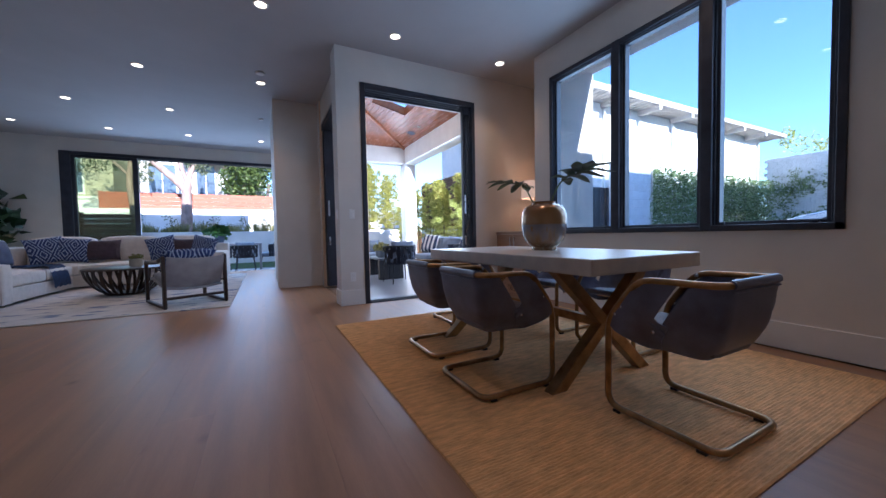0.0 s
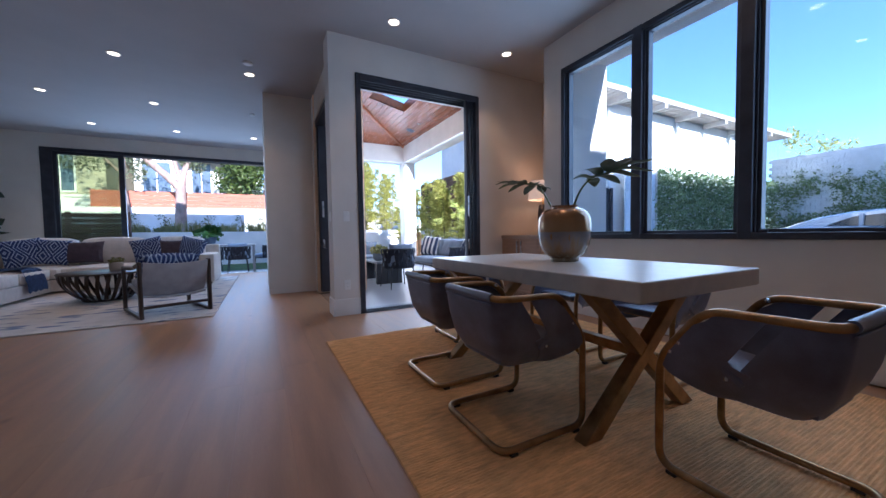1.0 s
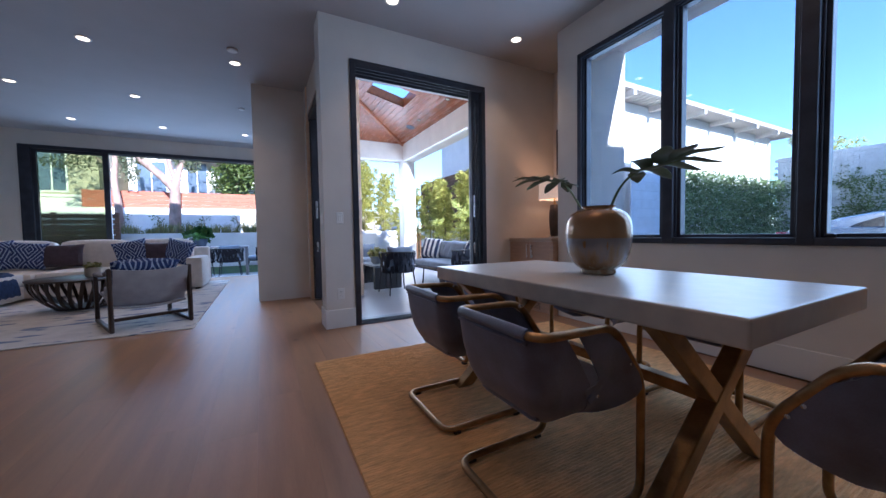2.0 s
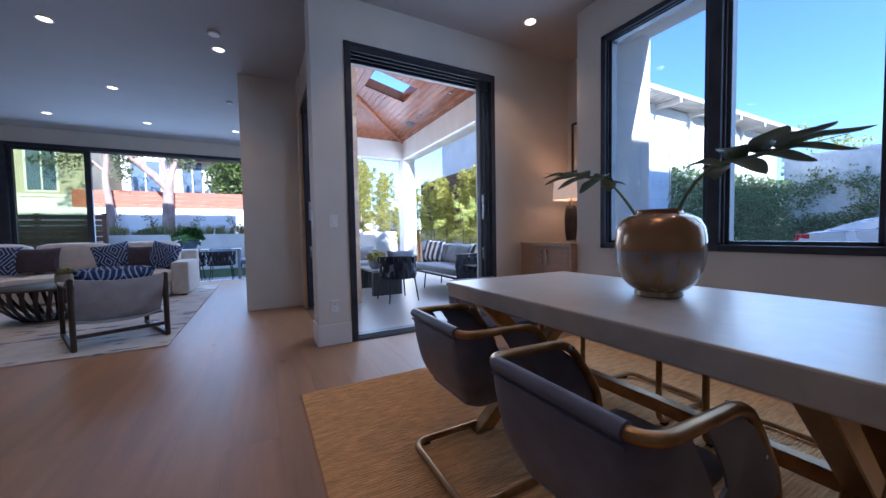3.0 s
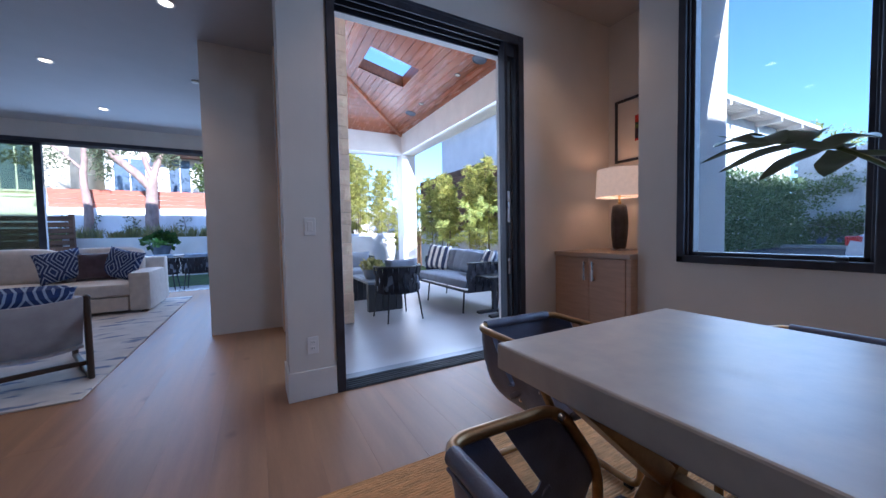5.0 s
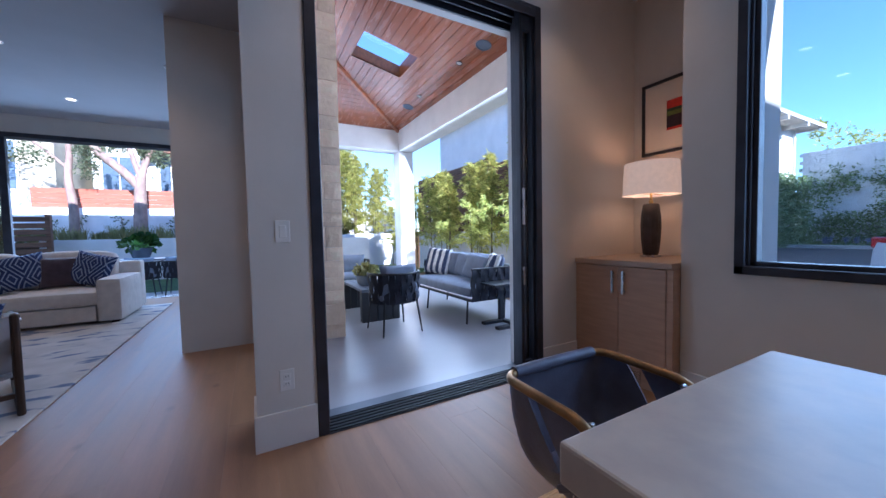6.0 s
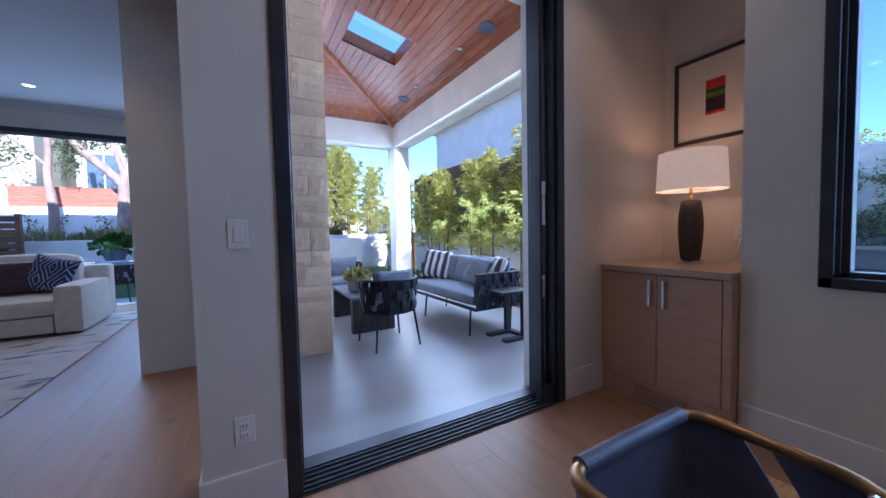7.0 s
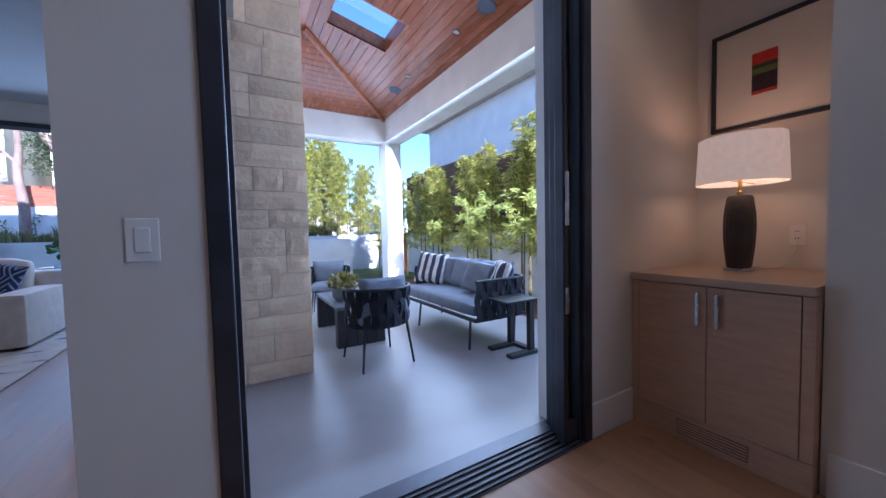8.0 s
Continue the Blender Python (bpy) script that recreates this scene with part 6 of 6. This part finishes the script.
outdoor_dining()
for x, y, turn in ((-0.75, 12.28, 0), (-0.12, 12.28, 0), (0.52, 12.36, 90)):
    ob = copy_thing(first_patio_chair, pose(x, y - (0.0 if turn else 0.28) + 0.12, -0.02, 0, 0, turn))
    ob["label"] = "navy woven rope chair at the outdoor dining table"
    ob["group"] = "outdoor dining chairs"
potted("potted_plant", pose(-0.80, 12.36, 0.74), "leafy green plant in a slate planter on the outdoor table", [(0.0, 0.0), (0.13, 0.0), (0.20, 0.21), (0.19, 0.215), (0.0, 0.20)], GREY_POT, POT_GREEN, [((0, 0, 0.28), (0.30, 0.28, 0.11)), ((0.05, 0, 0.38), (0.2, 0.2, 0.08))], 210, 0.11, 22, 1.7)


clump_tree("garden_tree", pose(3.6, 19.5, 1.0), "sparse tall yellow-green tree behind the bamboo", [([(0, 0, 0), (0.05, 0, 2), (-0.1, 0, 4.6)], 0.09, 0.04)],
           [((0, 0, 3.2), (0.6, 0.6, 0.9)), ((-0.4, 0, 4.3), (0.7, 0.6, 0.7)), ((0.3, 0, 4.9), (0.6, 0.6, 0.6))], 260, 0.13, SUNLIT_LEAF, 61)


# houses
def house_window(parent, x, y, z, w, h, face="y"):
    win = part("window", boxes(((x - w / 2 - 0.09, y - 0.05, z - 0.09), (x + w / 2 + 0.09, y - 0.002, z)), ((x - w / 2 - 0.09, y - 0.05, z + h), (x + w / 2 + 0.09, y - 0.002, z + h + 0.12)),
                               ((x - w / 2 - 0.09, y - 0.05, z), (x - w / 2, y - 0.002, z + h)), ((x + w / 2, y - 0.05, z), (x + w / 2 + 0.09, y - 0.002, z + h)), ((x - 0.03, y - 0.04, z), (x + 0.03, y - 0.002, z + h))), HOUSE_WHITE, parent, "white window casing")
    part("pane", box((x - w / 2, y - 0.02, z), (x + w / 2, y - 0.004, z + h)), PANE_BLUE, win)


def back_houses():
    a = thing("house", pose(0, 0, 0), "white rendered two-storey house behind the garden fence", "house")
    part("wall", box((-20, 28.0, -0.4), (-7.4, 36, 3.35)), HOUSE_WHITE, a)
    part("upper_wall", box((-20, 28.0, 3.352), (-7.4, 36, 7.8)), DIMMED_RENDER, a, "upper storey, its weaker light put into an olive beige colour")
    part("string_course", box((-20, 27.92, 3.35), (-7.4, 27.998, 3.5), 0.01), HOUSE_WHITE, a)
    for x in (-15.2, -12.4, -9.3):
        house_window(a, x, 28.0, 3.7, 1.1, 2.3)
    part("roof", box((-20.6, 27.2, 7.8), (-6.8, 36.6, 8.1), 0.02), EAVE, a)
    b = thing("house", pose(0, 0, 0), "white house with dark windows and brown eaves", "house")
    part("wall", box((-6.9, 31, -0.4), (0.6, 38, 7.6)), HOUSE_WHITE, b)
    for x, z, w, h in ((-5.7, 4.0, 1.5, 2.1), (-3.2, 4.0, 1.1, 2.2), (-1.2, 4.2, 1.3, 2.0)):
        house_window(b, x, 31, z, w, h)
    part("porch_roof", box((-4.6, 29.6, 6.3), (0.9, 31.0, 6.5), 0.02), BROWN_FENCE, b)
    part("roof", box((-7.4, 30.2, 7.6), (1.1, 38.6, 7.9), 0.02), EAVE, b)


back_houses()


def neighbour_house():
    n = thing("house", pose(0, 0, 0), "long white house with a flat beige eave on outrigger beams", "house")
    part("wall", box((9.7, 10.3, -0.4), (26.0, 18.8, 6.0)), HOUSE_WHITE, n)
    part("parapet", box((9.7, 13.0, 6.22), (26.0, 18.8, 8.5)), HOUSE_WHITE, n)
    roof = part("roof", box((9.2, 9.4, 6.02), (26.9, 19.2, 6.20), 0.01), EAVE, n)
    k = 0
    x = 10.2
    while x < 26.6:
        part("outrigger_beam", box((x - 0.09, 9.36, 5.80), (x + 0.09, 10.298, 6.018), 0.01), EAVE, n)
        x += 2.35
    x = 9.5
    while x < 26.6:
        part("soffit_batten", box((x, 9.5, 5.985), (x + 0.06, 10.298, 6.018)), EAVE, roof)
        x += 0.28
    for x in (12.6, 17.3, 22.0, 25.7):
        part("downpipe", box((x - 0.06, 10.20, 0.1), (x + 0.06, 10.298, 5.8), 0.02), HOUSE_WHITE, n)
    # dark gate; its coat also stands in for the shade missing here
    part("gate", box((11.95, 10.20, 0.1), (12.85, 10.296, 2.65), 0.01), OUT_METAL, n, "dark grey side door, its shade put into the colour")


neighbour_house()


GREY_SIDING = material("pale_grey_siding", (0.58, 0.61, 0.66), 0.8, scale=3, vary=0.08, piece=0.05, bump=0.1)


def siding_panel():
    p = thing("siding_screen", pose(0, 0, 0), "white horizontal siding screen before the neighbouring house", "screen")
    for k in range(11):
        part("siding_board", box((13.0, 9.788, 0.14 + k * 0.34), (14.93, 9.84, 0.14 + (k + 1) * 0.34 - 0.006), 0.003), GREY_SIDING, p)
    part("post", box((14.94, 9.76, 0.12), (15.02, 9.88, 3.95), 0.01), EAVE, p)


siding_panel()


def brick_wall():
    core = structure("wall_street", box((27.02, -22, -0.4), (27.4, 10.28, 4.96)), BRICK_WHITE, "tall white painted block wall across the street", "wall")
    bm = bmesh.new()
    rnd = random.Random(14)
    for row in range(24):
        z = 0.18 + row * 0.198
        for k in range(56):
            y = -12.2 + k * 0.4 + (0.2 if row % 2 else 0.0)
            bx(bm, (26.97 - rnd.uniform(0, 0.012), y + 0.014, z), (27.019, y + 0.386, z + 0.170))
    tagged(part("blocks", bm, BRICK_WHITE, core), kind="stuff")


brick_wall()


def hedges():
    rnd = random.Random(77)
    bm = bmesh.new()
    y = -9.0
    while y < 10.0:
        top = 3.1 + 1.1 * noise.noise(Vector((y * 0.42, 3, 0))) + 0.5 * noise.noise(Vector((y * 1.3, 8, 0)))
        z = 0.35
        while z < top:
            full = 1.0 if z < 0.62 * top else 0.55
            if noise.noise(Vector((y * 0.55, z * 0.8, 21))) > -0.28:
                leafy(bm, rnd, (26.62, y + rnd.uniform(-0.2, 0.2), z), (0.36, 0.42, 0.34), int(90 * full), 0.13, 0.3, 1.1)
            z += 0.36
        for _ in range(3):
            h = top + rnd.uniform(0.0, 0.8)
            yy = y + rnd.uniform(-0.3, 0.3)
            for q in range(5):
                leafy(bm, rnd, (26.86, yy + 0.12 * q * rnd.uniform(-1, 1), top - 0.3 + (h - top + 0.3) * q / 4), (0.08, 0.14, 0.10), 9, 0.12, 0.3, 1.1)
        y += 0.40
    tagged(part("hedge", bm, HEDGE), "tall dark green climbing hedge on the white wall", "hedge", kind="stuff")
    bm = bmesh.new()
    x = 15.1
    while x < 26.2:
        top = 3.4 + 0.35 * noise.noise(Vector((x * 0.6, 1, 0))) + 0.02 * (x - 15)
        z = 0.3
        while z < top:
            leafy(bm, rnd, (x, 9.9, z), (0.42, 0.34, 0.36), 75, 0.14, 0.3, 1.3)
            z += 0.42
        x += 0.45
    tagged(part("hedge", bm, HEDGE), "dark green hedge before the white house", "hedge", kind="stuff")
    tufts("flower_border", 25.2, 25.9, -8, 9.5, 0.22, 90, 0.4, BLOSSOM, "blue flower border along the hedge", 9, "flowers")
    tufts("grass_verge_blades", 23.6, 25.9, -8, 9.5, 0.22, 160, 0.16, HEDGE, "tufted green grass on the verge", 19)


hedges()
clump_tree("street_tree", pose(31.5, 10.0, 0), "sparse yellow-green tree behind the white wall", [([(0, 0, -0.4), (0, 0, 3), (0.1, 0, 5.2)], 0.12, 0.05)],
           [((0, 0, 6.2), (0.8, 0.9, 0.9)), ((0.3, -1.2, 5.9), (0.7, 0.8, 0.6)), ((0, 0.9, 6.9), (0.4, 0.4, 0.7))], 130, 0.22, BAMBOO, 51)


# unseen building across the drive, behind the walk, added to shade the street corner
across = thing("house", pose(0, 0, 0), "plain white rendered building, unseen, added to shade the street corner", "house")
part("wall", box((13.2, -16, -0.4), (31, -8, 11.2)), HOUSE_WHITE, across)
part("roof", box((13.0, -16.2, 11.2), (31.2, -7.8, 11.4), 0.02), EAVE, across)


# parked car
CAR_PAINT = material("silver_white_car_paint", (0.62, 0.66, 0.72), 0.25, metal=0.3, vary=0.03, scale=2, bump=0.0, coat=0.8)
CAR_GLASS = material("dark_car_glass", (0.02, 0.025, 0.03), 0.06, vary=0.1, bump=0)
TYRE = material("black_tyre", (0.02, 0.02, 0.02), 0.85, vary=0.2, bump=0.2)
TAIL = material("red_tail_lamp", (0.45, 0.02, 0.02), 0.2, vary=0.1, bump=0, coat=0.6)


def parked_car():
    """Its tail is at y=0, its nose towards -y."""
    c = thing("car", pose(11.9, 4.98, -0.08), "silver-white saloon car parked on the drive", "car")

    def shape(profile, half, tuck, mat, name):
        bm = bmesh.new()
        cols = []
        for s in (-1, -0.9, -0.45, 0.0, 0.45, 0.9, 1):
            edge = 0.06 if abs(s) == 1 else 0.0
            cols.append([bm.verts.new((s * half * (1 - tuck * max(0, (z - 0.75))), y * (1 - edge * 0.15), z - edge * (0.5 if z > 0.6 else 0))) for y, z in profile])
        for a, b in zip(cols, cols[1:]):
            for k in range(len(profile) - 1):
                bm.faces.new((a[k], a[k + 1], b[k + 1], b[k]))
        bm.faces.new(cols[0])
        bm.faces.new(cols[-1][::-1])
        return part(name, bm, mat, c, smooth=True)

    shape([(-0.05, 0.25), (0.0, 0.45), (-0.02, 0.75), (-0.08, 0.95), (-0.25, 1.02), (-0.75, 1.05), (-1.2, 1.06), (-3.3, 1.02), (-4.2, 0.88), (-4.6, 0.72), (-4.68, 0.45), (-4.6, 0.25)], 0.90, 0.12, CAR_PAINT, "body")
    shape([(-0.32, 1.0), (-0.62, 1.14), (-0.95, 1.255), (-1.4, 1.35), (-1.9, 1.39), (-2.4, 1.37), (-2.75, 1.25), (-3.3, 1.0)], 0.82, 0.26, CAR_PAINT, "cabin")
    shape([(-0.98, 1.03), (-1.22, 1.17), (-1.48, 1.275), (-1.9, 1.32), (-2.35, 1.30), (-2.62, 1.20), (-2.95, 1.03)], 0.826, 0.26, CAR_GLASS, "side_window")
    part("window_pillar", boxes(((-0.80, -1.60, 1.02), (0.80, -1.54, 1.30)), bevel=0.004), CAR_PAINT, c)
    for s in (-1, 1):
        part("tail_lamp", box((s * 0.88 - 0.16 * (s > 0), -0.24, 0.78), (s * 0.88 + 0.16 * (s < 0), 0.012, 0.975), 0.03), TAIL, c, "red tail lamp")
        for y in (-0.95, -3.75):
            wheel = part("wheel", tube(bmesh.new(), [(s * 0.88 - 0.1, y, 0.33), (s * 0.88 + 0.02, y, 0.33)], 0.33, 28), TYRE, c, smooth=True)
            part("rim", tube(bmesh.new(), [(s * 0.90 - 0.02, y, 0.33), (s * 0.905 + 0.005, y, 0.33)], 0.21, 24), CHROME, wheel, smooth=True)
    part("number_plate", box((-0.26, -0.01, 0.62), (0.26, 0.012, 0.73), 0.004), PLASTIC, c)
    return c


parked_car()


# ---------------------------------------------------------------- oak floor boards
def floor_boards():
    rnd = random.Random(8)
    w = 0.235
    shared = {}
    rest = bmesh.new()
    x = -5.3
    row = 0
    while x < 4.4:
        y = -2.6 - rnd.uniform(0, 2.0)
        while y < 11.63:
            ln = rnd.choice((1.9, 2.2, 2.5))
            y0, y1 = max(-2.6, y), min(11.63, y + ln)
            y += ln
            if y1 - y0 < 0.05 or (x > 1.30 - w and y0 > 5.24):
                continue
            if x > 1.1 and y1 > 5.24:
                y1 = 5.24
            if x > 3.6 and y1 < 4.4:
                continue
            if y1 > 0.3 and x > -4.4:
                key = round(y1 - y0, 2)
                if key not in shared:
                    shared[key] = mesh_of("plank", box((0.0002, 0.0003, -0.013), (w - 0.0002, key - 0.0003, 0.0), 0.0003, 1), OAK_FLOOR)
                ob = new("plank", shared[key])
                ob.parent = floor
                ob.matrix_basis = pose(x, y0, 0)
            else:
                bx(rest, (x + 0.0008, y0 + 0.0012, -0.013), (x + w - 0.0008, y1 - 0.0012, 0.0))
        x += w
        row += 1
    tagged(part("floor_boards", rest, OAK_FLOOR, floor), kind="stuff")


floor_boards()
